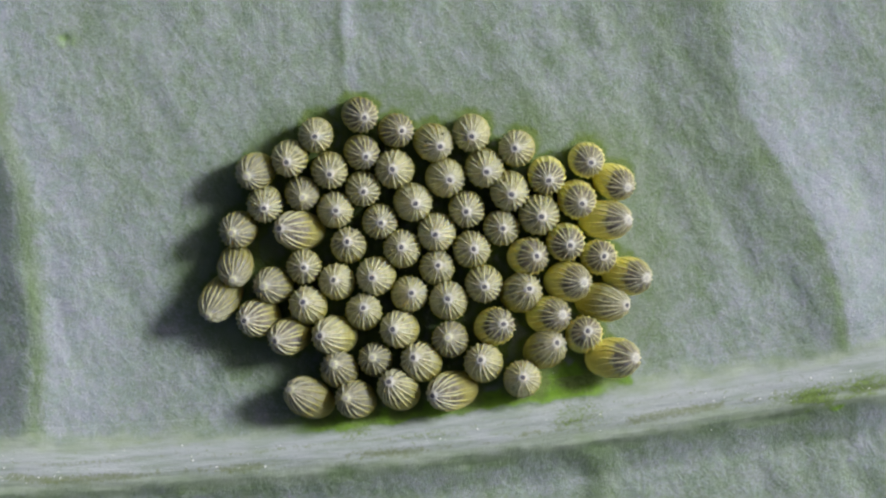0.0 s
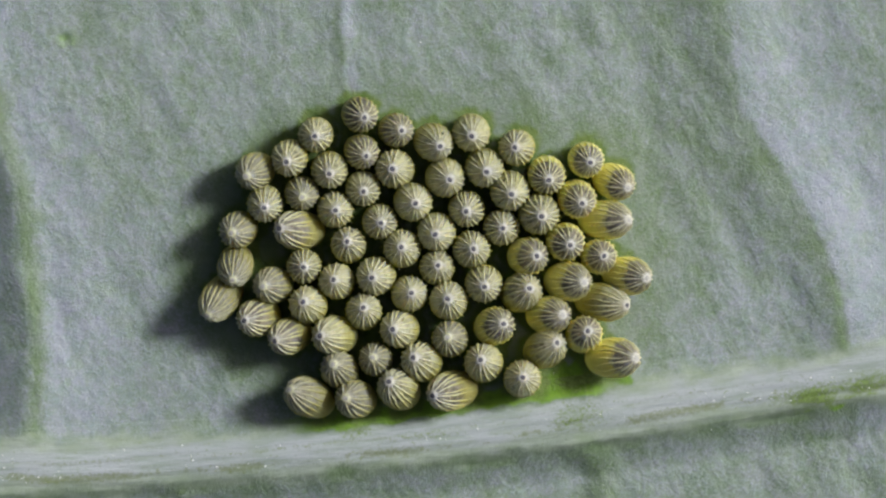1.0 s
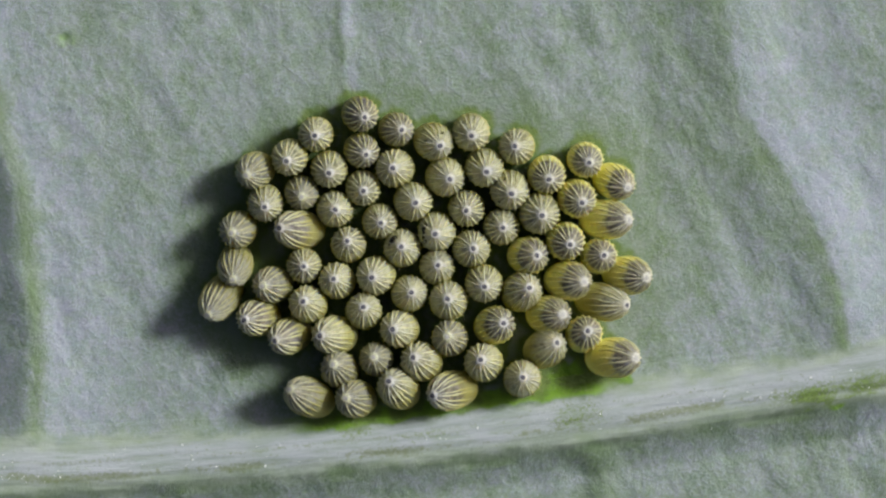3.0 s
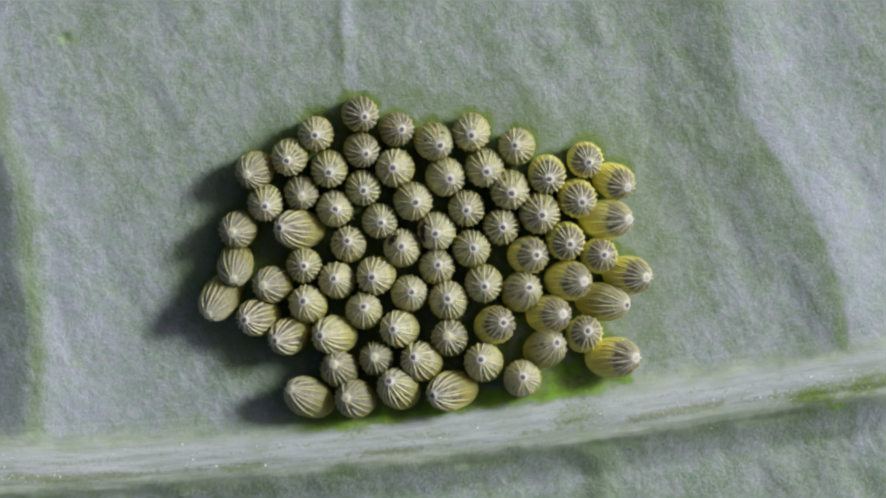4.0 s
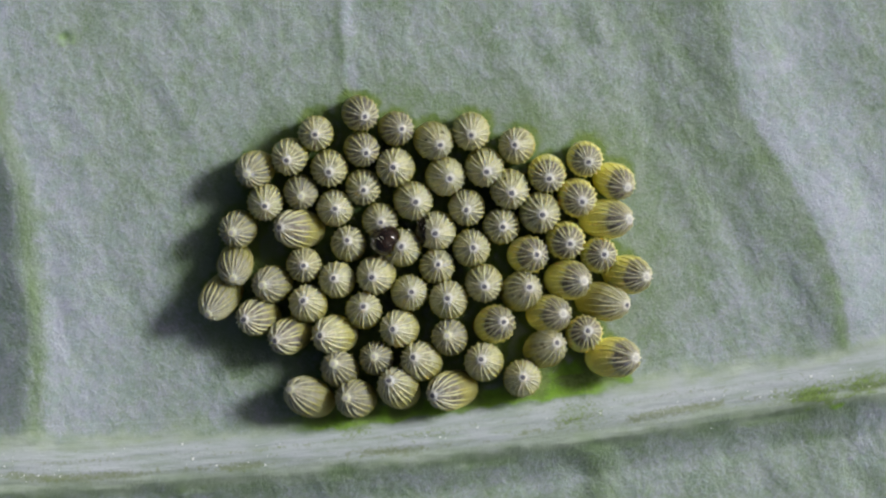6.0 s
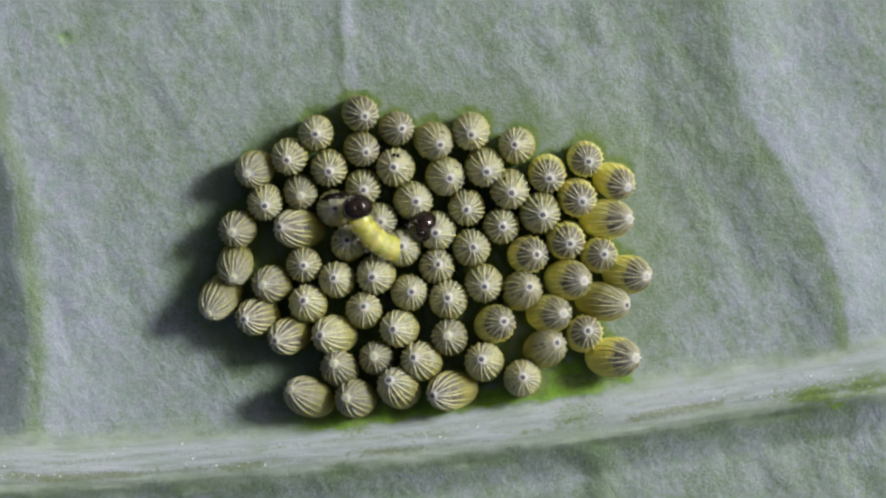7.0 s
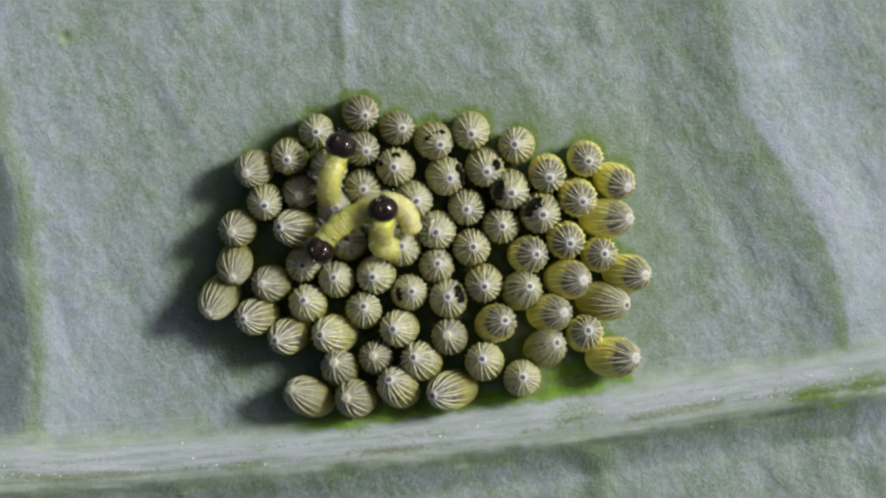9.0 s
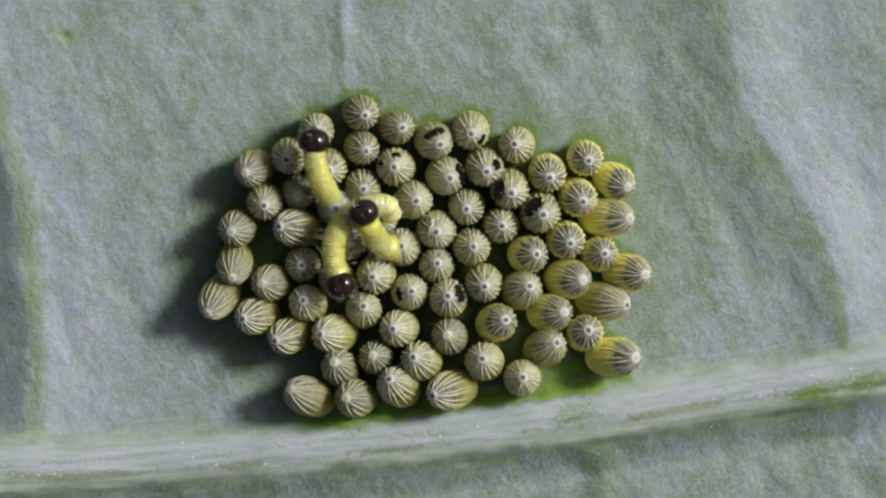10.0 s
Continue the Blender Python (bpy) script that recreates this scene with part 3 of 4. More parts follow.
def crown_mesh(seed, material):
    """The small knobbed rosette round the pore at the egg's tip."""
    dice = random.Random(seed)
    bm = bmesh.new()
    n, profile = 20, [(0.092, -0.026), (0.074, -0.006), (0.060, 0.003), (0.052, 0.004), (0.044, -0.001)]
    rings = []
    for j, (r, z) in enumerate(profile):
        rings.append([])
        for i in range(n):
            a = 2 * math.pi * i / n
            k = 1 + (0.20 if i % 2 else -0.16) * (1 if j < 3 else 0.2) + dice.uniform(-0.04, 0.04)
            rings[-1].append(bm.verts.new((r * k * math.cos(a) * MM, r * k * math.sin(a) * MM, (z + 0.985 * TALL) * MM)))
    for lo, hi in zip(rings, rings[1:]):
        for i in range(n):
            bm.faces.new((lo[i], lo[(i + 1) % n], hi[(i + 1) % n], hi[i]))
    me = bpy.data.meshes.new("crown")
    bm.to_mesh(me)
    bm.free()
    for p in me.polygons:
        p.use_smooth = True
    me.materials.append(material)
    return me


def pore_mesh(material):
    bm = bmesh.new()
    bmesh.ops.create_uvsphere(bm, u_segments=10, v_segments=6, radius=1, matrix=Matrix.Translation((0, 0, (0.985 * TALL + 0.004) * MM)) @ Matrix.Diagonal((0.050 * MM, 0.042 * MM, 0.006 * MM, 1)))
    me = bpy.data.meshes.new("pore")
    bm.to_mesh(me)
    bm.free()
    me.materials.append(material)
    return me


SHELL_MESHES = {tone: [shell_mesh(SHELLS[tone], 3 + i) for i in range(3)] for tone in SHELLS}
LONG = {m: [ridge_mesh(0.978, 0.0235, 0.026, i, m) for i in range(6)] for m in (RIDGE, DULL_RIDGE, GOLD_RIDGE)}
SHORT = {m: [ridge_mesh(0.86 + 0.02 * i, 0.0200, 0.023, 7 + i, m) for i in range(5)] for m in (RIDGE, DULL_RIDGE, GOLD_RIDGE)}
CROWNS, DULL_CROWNS = [crown_mesh(i, CROWN) for i in range(3)], [crown_mesh(i, DULL_CROWN) for i in range(3)]
PORE_MESH, PALE_PORE_MESH = pore_mesh(PORE), pore_mesh(PALE_PORE)
TONES = {"dark": "yellow ridged egg with a dark larva head showing through", "mid": "cream ridged egg with grey furrows", "dusky": "olive ridged egg with brown-grey furrows near its tip", "veiled": "greyish translucent ridged egg with a pale tip", "pale": "pale cream ridged butterfly egg"}
egg_dice = random.Random(11)


def egg_pose(x, y, tx, ty, k):
    """The pose of an egg whose belly is seen at x, y and whose tip is seen at tx, ty on the leaf's plane (mm)."""
    tall = TALL * k
    zt = 0.45
    for _ in range(3):
        fb, ft = 1 - zt / EYE_Z, 1 - (zt + 0.6) / EYE_Z
        dx, dy = tx * ft - x * fb, ty * ft - y * fb
        flat = min(math.hypot(dx, dy) / ((0.985 - BELLY) * tall), 0.93)
        lean = math.asin(flat)
        drop = min(s * tall * math.cos(lean) - girth(s) * k * math.sin(lean) for s in (0, 0.02, 0.06, 0.14, 0.25, 0.38))
        z0 = -drop - 0.012
        zt = z0 + BELLY * tall * math.cos(lean)
    axis = Vector((dx, dy, 0)).normalized() * flat if flat > 1e-6 else Vector((0, 0, 0))
    axis.z = math.cos(lean)
    fb = 1 - zt / EYE_Z
    base = Vector((x * fb, y * fb, zt)) - axis * (BELLY * tall)
    base.z += float(height_mm(base.x, base.y)) * 0.5
    turn = Vector((0, 0, 1)).rotation_difference(axis)
    return Matrix.Translation(base * MM) @ turn.to_matrix().to_4x4()


def lay_egg(x, y, tx, ty, r, tone="mid", d5=(0, 0), d10=(0, 0)):
    """One egg: belly at x, y, tip at tx, ty, radius r (mm); d5 and d10 are the tip's drift after 5 and 10 s."""
    egg = tagged(new("egg"), TONES[tone], "egg", group="egg cluster")
    k = r / WIDE
    egg.scale = (k, k, k)
    placed("shell", egg_dice.choice(SHELL_MESHES[tone]), egg)
    spin, count = egg_dice.uniform(0, 360), egg_dice.choice((9, 9, 10))
    for i in range(2 * count):
        ridge = placed("ridge", egg_dice.choice((LONG if i % 2 else SHORT)[{"veiled": DULL_RIDGE, "dark": GOLD_RIDGE}.get(tone, RIDGE)]), egg)
        ridge.matrix_local = pose(0, 0, 0, 0, 0, spin + 180.0 * i / count + egg_dice.uniform(-3.6, 3.6))
    crown = placed("crown", egg_dice.choice(DULL_CROWNS if tone == "veiled" else CROWNS), egg)
    crown.matrix_local = pose(0, 0, 0, 0, 0, egg_dice.uniform(0, 360))
    placed("pore", PALE_PORE_MESH if tone == "veiled" or (tone == "dark" and math.hypot(tx - x, ty - y) > 0.25) else PORE_MESH, crown)
    rows = [(t, egg_pose(x + 0.6 * a, y + 0.6 * b, tx + a, ty + b, k)) for t, (a, b) in ((0.0, (0, 0)), (5.0, d5), (10.0, d10))]
    egg.matrix_basis = rows[0][1] @ Matrix.Diagonal((k, k, k, 1))
    MOVES.append((egg, rows))
    at = rows[0][1] @ Vector((0, 0, 0.25 * MM))
    FOOTPRINTS.append((at.x / MM, at.y / MM))
    return egg


def ragged_cap(seed, a, b, c, rough):
    """A lumpy ellipsoid with a torn outline (mm), its short axis along z."""
    bm = bmesh.new()
    bmesh.ops.create_icosphere(bm, subdivisions=4, radius=1)
    for v in bm.verts:
        n = noise.noise(v.co * 2.6 + Vector((seed * 3.1, 0, 0))) + 0.6 * noise.noise(v.co * 7 + Vector((0, seed * 1.7, 0)))
        v.co *= 1 + rough * n
        v.co = Vector((v.co.x * a, v.co.y * b, v.co.z * c)) * MM
    return bm


def chewing(egg, angle, s, a, b, begin, end, seed, gone=0.0):
    """A larva's head that bites its way out of the egg at an angle round its axis, at the part s of its height."""
    cap = part("larva_head", ragged_cap(seed, a, b, 0.06, 0.42), CHEWED, egg, "glossy black larva head biting through the shell")
    ang, r = radians(angle), girth(s)
    slope = math.atan2(girth(s + 0.02) - girth(s - 0.02), 0.04 * TALL)
    normal = Vector((math.cos(slope) * math.cos(ang), math.cos(slope) * math.sin(ang), -math.sin(slope)))
    side = Vector((-math.sin(ang), math.cos(ang), 0))
    turn = Matrix((side, normal.cross(side), normal)).transposed().to_4x4()
    spot = Vector((r * math.cos(ang), r * math.sin(ang), s * TALL))
    inside = Matrix.Translation((spot - normal * (0.09 if a < 0.18 else 0.17)) * MM) @ turn
    out = Matrix.Translation((spot - normal * 0.012) * MM) @ turn
    cap.matrix_basis = inside
    rows = [(0.0, inside), (begin, inside), (end, out)]
    if gone:
        rows += [(gone, out), (gone + 0.3, inside), (10.0, inside)]
    elif end < 10.0:
        rows.append((10.0, out))
    MOVES.append((cap, rows))


def emptied(egg, angle, s, wide, tall, begin, end):
    """The hole through which a larva has left: a patch on the closed shell, coloured as its dim hollow, with a thin
    torn rim, wide in radians round the egg, tall in parts of its height.
    """
    dice = random.Random(31)
    ang, n = radians(angle), 40
    torn = [1 + dice.uniform(-0.10, 0.10) + 0.08 * math.sin(3 * 2 * math.pi * i / n) for i in range(n)]

    def spot(k, i, lift):
        f = 2 * math.pi * i / n
        a, h = ang + wide * k * torn[i % n] * math.cos(f), min(s + tall * k * torn[i % n] * math.sin(f), 0.962)
        return Vector(((girth(h) + lift) * math.cos(a), (girth(h) + lift) * math.sin(a), h * TALL)) * MM
    bm = bmesh.new()
    mid = bm.verts.new(Vector(((girth(s) + 0.004) * math.cos(ang), (girth(s) + 0.004) * math.sin(ang), s * TALL)) * MM)
    rings = [[bm.verts.new(spot(k, i, lift)) for i in range(n)] for k, lift in ((0.3, 0.010), (0.6, 0.018), (0.85, 0.022), (1.0, 0.014), (1.0, -0.03))]
    for i in range(n):
        bm.faces.new((mid, rings[0][i], rings[0][(i + 1) % n]))
        for lo, hi in zip(rings, rings[1:]):
            bm.faces.new((lo[i], hi[i], hi[(i + 1) % n], lo[(i + 1) % n]))
    hole = part("hole", bm, HOLLOW, egg, "dark glassy patch standing for the opening in the emptied shell")
    bm = bmesh.new()
    tube = []
    for i in range(n):
        at, ahead = spot(1.0, i, 0.016), (spot(1.0, i + 1, 0.016) - spot(1.0, i - 1, 0.016)).normalized()
        out = Vector((at.x, at.y, 0)).normalized()
        side, r = ahead.cross(out).normalized(), (0.011 + dice.uniform(0, 0.010)) * MM
        tube.append([bm.verts.new(at + (out * math.sin(u) + side * math.cos(u)) * r) for u in (2 * math.pi * q / 6 for q in range(6))])
    for i in range(n):
        for q in range(6):
            bm.faces.new((tube[i][q], tube[i][(q + 1) % 6], tube[(i + 1) % n][(q + 1) % 6], tube[(i + 1) % n][q]))
    rim = part("torn_rim", bm, RIM, hole, "thin glinting torn edge of the shell")
    inside = Matrix.Translation(Vector((-0.04 * math.cos(ang), -0.04 * math.sin(ang), -0.34)) * MM)
    hole.matrix_basis = inside
    MOVES.append((hole, [(0.0, inside), (begin, inside), (end, Matrix()), (10.0, Matrix())]))


lay_egg(-1.48, 2.38, -1.39, 2.32, 0.31, "dusky", (0.007, -0.007), (0.015, -0.004))
lay_egg(-2.25, 2.02, -2.27, 1.99, 0.31, "mid", (0.0, 0.0), (0.026, 0.056))
lay_egg(-0.84, 2.10, -0.73, 2.09, 0.30, "dusky", (0.0, 0.004), (0.015, 0.011))
egg = lay_egg(-0.18, 1.89, -0.05, 1.81, 0.33, "pale", (0.0, 0.0), (0.0, -0.013))
chewing(egg, 112, 0.84, 0.17, 0.085, 8.6, 9.6, 1)
egg = lay_egg(0.50, 2.06, 0.51, 1.99, 0.33, "pale", (-0.011, -0.004), (-0.015, 0.003))
chewing(egg, -35, 0.83, 0.1, 0.05, 9.3, 9.8, 2)
lay_egg(1.31, 1.78, 1.27, 1.78, 0.32, "mid", (0.0, 0.031), (-0.007, 0.026))
lay_egg(2.53, 1.58, 2.62, 1.53, 0.31, "dark", (-0.046, -0.022), (-0.046, -0.016))
lay_egg(3.01, 1.20, 3.27, 1.08, 0.31, "dark", (0, -0.022), (0, -0.043))
lay_egg(2.84, 0.52, 3.29, 0.51, 0.34, "dark", (0.015, -0.015), (0.031, -0.019))
lay_egg(1.83, 1.31, 1.87, 1.21, 0.33, "dark", (0.007, 0.005), (0.015, 0.003))
lay_egg(2.36, 0.89, 2.46, 0.80, 0.33, "dark", (0.0, 0.004), (0.016, -0.012))
egg = lay_egg(0.73, 1.44, 0.77, 1.36, 0.34, "pale", (0, -0.022), (0, -0.043))
chewing(egg, 30, 0.84, 0.09, 0.11, 7.5, 9.0, 3)
egg = lay_egg(1.18, 1.03, 1.21, 0.96, 0.35, "pale", (0.0, 0.001), (-0.004, -0.019))
chewing(egg, 168, 0.84, 0.17, 0.13, 6.3, 9.2, 4)
egg = lay_egg(1.69, 0.62, 1.74, 0.57, 0.36, "mid", (0.016, 0.005), (0.031, -0.012))
chewing(egg, 140, 0.85, 0.18, 0.14, 6.5, 9.5, 5)
egg = lay_egg(0.03, 1.26, 0.12, 1.22, 0.34, "pale", (0.0, -0.004), (0.0, -0.013))
chewing(egg, 18, 0.83, 0.17, 0.085, 6.6, 8.2, 6)
egg = lay_egg(-0.85, 1.41, -0.90, 1.41, 0.34, "pale", (0.015, 0.005), (0.03, -0.008))
chewing(egg, 80, 0.84, 0.075, 0.06, 6.2, 7.4, 7)
chewing(egg, 165, 0.81, 0.06, 0.06, 7.0, 8.5, 8)
lay_egg(-1.45, 1.72, -1.36, 1.63, 0.30, "dusky", (0.0, 0.035), (0.0, 0.057))
lay_egg(-2.01, 1.40, -2.01, 1.32, 0.32, "mid", (-0.015, 0.011), (-0.015, 0.018))
lay_egg(-2.71, 1.61, -2.77, 1.53, 0.32, "mid", (0.0, 0.008), (0.0, 0.0))
lay_egg(-3.31, 1.38, -3.49, 1.28, 0.32, "veiled", (0.0, 0.008), (-0.023, 0.011))
lay_egg(-2.50, 0.99, -2.49, 0.91, 0.30, "veiled", (-0.027, -0.007), (-0.072, -0.016))
lay_egg(-1.42, 1.07, -1.41, 1.01, 0.31, "mid", (0.0, 0.001), (0.0, 0.0))
lay_egg(-0.54, 0.83, -0.49, 0.80, 0.34, "pale", (0.004, 0.001), (0.015, 0.003))
lay_egg(0.42, 0.71, 0.41, 0.66, 0.32, "mid", (0.0, 0.001), (0.0, -0.004))
lay_egg(1.03, 0.38, 1.06, 0.36, 0.32, "mid", (0.0, 0.001), (-0.016, 0.0))
lay_egg(2.16, 0.13, 2.25, 0.06, 0.33, "dark", (0.0, 0.001), (0.004, -0.008))
lay_egg(2.75, -0.14, 2.85, -0.13, 0.31, "dark", (0.0, 0.001), (0.011, 0.0))
lay_egg(3.24, -0.47, 3.61, -0.52, 0.33, "dark", (0.0, -0.007), (-0.027, 0.015))
lay_egg(-3.15, 0.80, -3.17, 0.72, 0.32, "mid", (0.015, 0.009), (0.0, 0.003))
egg = lay_egg(-1.91, 0.69, -1.90, 0.68, 0.32, "pale", (-0.012, 0.003), (0.0, 0.0))
chewing(egg, 98, 0.82, 0.20, 0.10, 5.6, 7.2, 15, gone=8.2)
lay_egg(-1.12, 0.49, -1.10, 0.46, 0.31, "mid", (0.0, -0.019), (0.0, 0.0))
egg = lay_egg(-0.11, 0.30, -0.14, 0.25, 0.34, "pale", (0.0, -0.004), (0.016, 0.003))
chewing(egg, 175, 0.83, 0.15, 0.075, 2.2, 3.7, 14, gone=7.3)
emptied(egg, 172, 0.80, 1.15, 0.17, 7.4, 7.9)
lay_egg(0.50, -0.01, 0.54, 0.00, 0.33, "pale", (-0.007, -0.007), (-0.004, -0.005))
lay_egg(1.49, -0.13, 1.66, -0.13, 0.33, "dark", (0.0, 0.001), (0.0, -0.012))
lay_egg(2.19, -0.57, 2.50, -0.60, 0.34, "dark", (0.0, 0.001), (-0.015, 0.003))
lay_egg(2.79, -0.93, 3.26, -1.00, 0.33, "mid", (0, -0.022), (0, -0.043))
lay_egg(-3.61, 0.35, -3.75, 0.28, 0.32, "veiled", (0.0, -0.022), (-0.015, -0.024))
lay_egg(-2.52, 0.33, -2.90, 0.36, 0.34, "dusky", (0.0, -0.007), (-0.011, -0.008))
lay_egg(-1.67, 0.06, -1.70, 0.13, 0.31, "mid", (0.0, -0.007), (0.0, 0.0))
egg = lay_egg(-0.72, 0.00, -0.74, 0.03, 0.33, "pale", (0.0, -0.01), (0.0, -0.027))
chewing(egg, 140, 0.85, 0.1, 0.075, 1.6, 3.6, 13, gone=5.9)
lay_egg(-0.11, -0.33, -0.09, -0.29, 0.31, "mid", (0.0, -0.015), (-0.011, -0.012))
lay_egg(0.72, -0.61, 0.73, -0.67, 0.33, "mid", (0, -0.022), (0, -0.043))
lay_egg(1.37, -0.78, 1.53, -0.70, 0.34, "mid", (0.0, -0.003), (0.004, 0.0))
lay_egg(-3.67, -0.28, -3.73, -0.56, 0.31, "veiled", (0.0, -0.003), (-0.016, -0.008))
lay_egg(-3.91, -0.84, -4.18, -1.19, 0.33, "veiled", (0.0, 0.001), (-0.008, -0.004))
lay_egg(-2.46, -0.31, -2.47, -0.33, 0.31, "mid", (0.0, 0.007), (-0.035, -0.008))
lay_egg(-1.87, -0.58, -1.94, -0.55, 0.32, "pale", (0.0, 0.005), (0.0, 0.0))
lay_egg(-1.18, -0.47, -1.26, -0.51, 0.34, "pale", (0.0, -0.015), (0.008, -0.032))
egg = lay_egg(-0.60, -0.80, -0.56, -0.78, 0.32, "pale", (0.0, -0.007), (0.0, -0.013))
chewing(egg, 195, 0.83, 0.12, 0.085, 7.2, 9.0, 9)
egg = lay_egg(0.10, -0.92, 0.08, -0.88, 0.34, "pale", (-0.004, -0.022), (0.0, 0.0))
chewing(egg, 15, 0.84, 0.15, 0.11, 6.6, 9.0, 10)
lay_egg(0.90, -1.37, 1.07, -1.33, 0.33, "dark", (0.0, 0.008), (0.042, 0.03))
lay_egg(1.85, -1.17, 2.12, -1.17, 0.33, "dark", (0.007, -0.006), (0.031, 0.003))
lay_egg(2.49, -1.52, 2.56, -1.45, 0.32, "dark", (0.0, -0.022), (0.015, -0.035))
lay_egg(2.98, -1.93, 3.42, -1.93, 0.35, "dark", (0, -0.022), (0, -0.043))
lay_egg(-2.99, -0.64, -3.19, -0.66, 0.32, "veiled", (-0.019, -0.015), (-0.038, -0.002))
lay_egg(-3.24, -1.21, -3.52, -1.27, 0.33, "dusky", (-0.004, -0.007), (-0.034, -0.013))
lay_egg(-2.38, -1.00, -2.48, -0.94, 0.33, "pale", (0.0, -0.004), (0.0, -0.017))
lay_egg(-1.40, -1.12, -1.41, -1.04, 0.32, "pale", (0.0, -0.006), (0.0, -0.023))
lay_egg(-2.69, -1.53, -2.98, -1.63, 0.32, "dusky", (0, -0.022), (0, -0.043))
lay_egg(-1.90, -1.53, -2.18, -1.54, 0.34, "pale", (0.0, -0.022), (0.0, -0.027))
lay_egg(-0.76, -1.42, -0.89, -1.42, 0.33, "pale", (0, -0.022), (0, -0.043))
lay_egg(0.13, -1.60, 0.08, -1.57, 0.32, "veiled", (-0.016, 0.007), (-0.016, 0.002))
lay_egg(1.79, -1.78, 2.02, -1.66, 0.33, "mid", (0, -0.022), (0, -0.043))
lay_egg(1.40, -2.30, 1.41, -2.27, 0.33, "pale", (0, -0.022), (0, -0.043))
lay_egg(0.72, -2.02, 0.66, -1.96, 0.34, "pale", (0.008, -0.019), (0.031, -0.028))
lay_egg(-0.37, -2.01, -0.53, -1.92, 0.34, "mid", (0, -0.022), (0, -0.043))
lay_egg(-1.19, -1.96, -1.26, -1.92, 0.30, "veiled", (0.031, -0.011), (0.007, -0.012))
lay_egg(-1.82, -2.15, -1.95, -2.04, 0.32, "veiled", (0.0, -0.022), (0.012, -0.012))
lay_egg(-2.34, -2.64, -2.72, -2.49, 0.34, "veiled", (0, -0.022), (0, -0.043))
lay_egg(-1.53, -2.66, -1.73, -2.64, 0.33, "veiled", (0, -0.022), (0, -0.043))
lay_egg(-0.77, -2.50, -0.96, -2.35, 0.34, "mid", (0.0, -0.007), (0.0, 0.003))
lay_egg(0.19, -2.50, -0.19, -2.60, 0.34, "dusky", (0, -0.022), (0, -0.043))
wipe_bloom()


# ---- the larvae ----
SEGMENTS = 12


def segment_mesh(radius, length, seed, place, blunt):
    """One plump body ring, along z; the lumps of its skin run on from ring to ring."""
    bm = bmesh.new()
    n, m = 32, 31
    rings = []
    for j in range(m):
        f = -1 + 2 * j / (m - 1)
        r = radius * max(0.30, (1 - abs(f) ** blunt) ** 0.5 if abs(f) < 1 else 0)
        along = (f * length - 0.172 * place) + seed * 3.7
        rings.append([])
        for i in range(n):
            a = 2 * math.pi * i / n
            c, d = math.cos(a) * radius, math.sin(a) * radius
            k = 1 + 0.07 * noise.noise(Vector((c, d, along)) * 8) + 0.045 * noise.noise(Vector((c, d, along)) * 22) + 0.028 * math.cos(along * 2 * math.pi / 0.0573) * (0.6 + 0.8 * noise.noise(Vector((c, d, along)) * 5))
            rings[-1].append(bm.verts.new((r * k * math.cos(a) * MM, r * k * math.sin(a) * MM, f * length * MM)))
    for lo, hi in zip(rings, rings[1:]):
        for i in range(n):
            bm.faces.new((lo[i], lo[(i + 1) % n], hi[(i + 1) % n], hi[i]))
    bm.faces.new(rings[0][::-1])
    bm.faces.new(rings[-1])
    return bm


def spike(bm, root, tip, r):
    axis = Vector(tip) - Vector(root)
    turn = Vector((0, 0, 1)).rotation_difference(axis.normalized()).to_matrix().to_4x4()
    m = Matrix.Translation((Vector(root) + axis / 2) * MM) @ turn
    bmesh.ops.create_cone(bm, cap_ends=True, segments=5, radius1=r * MM, radius2=r * 0.35 * MM, depth=axis.length * MM, matrix=m)


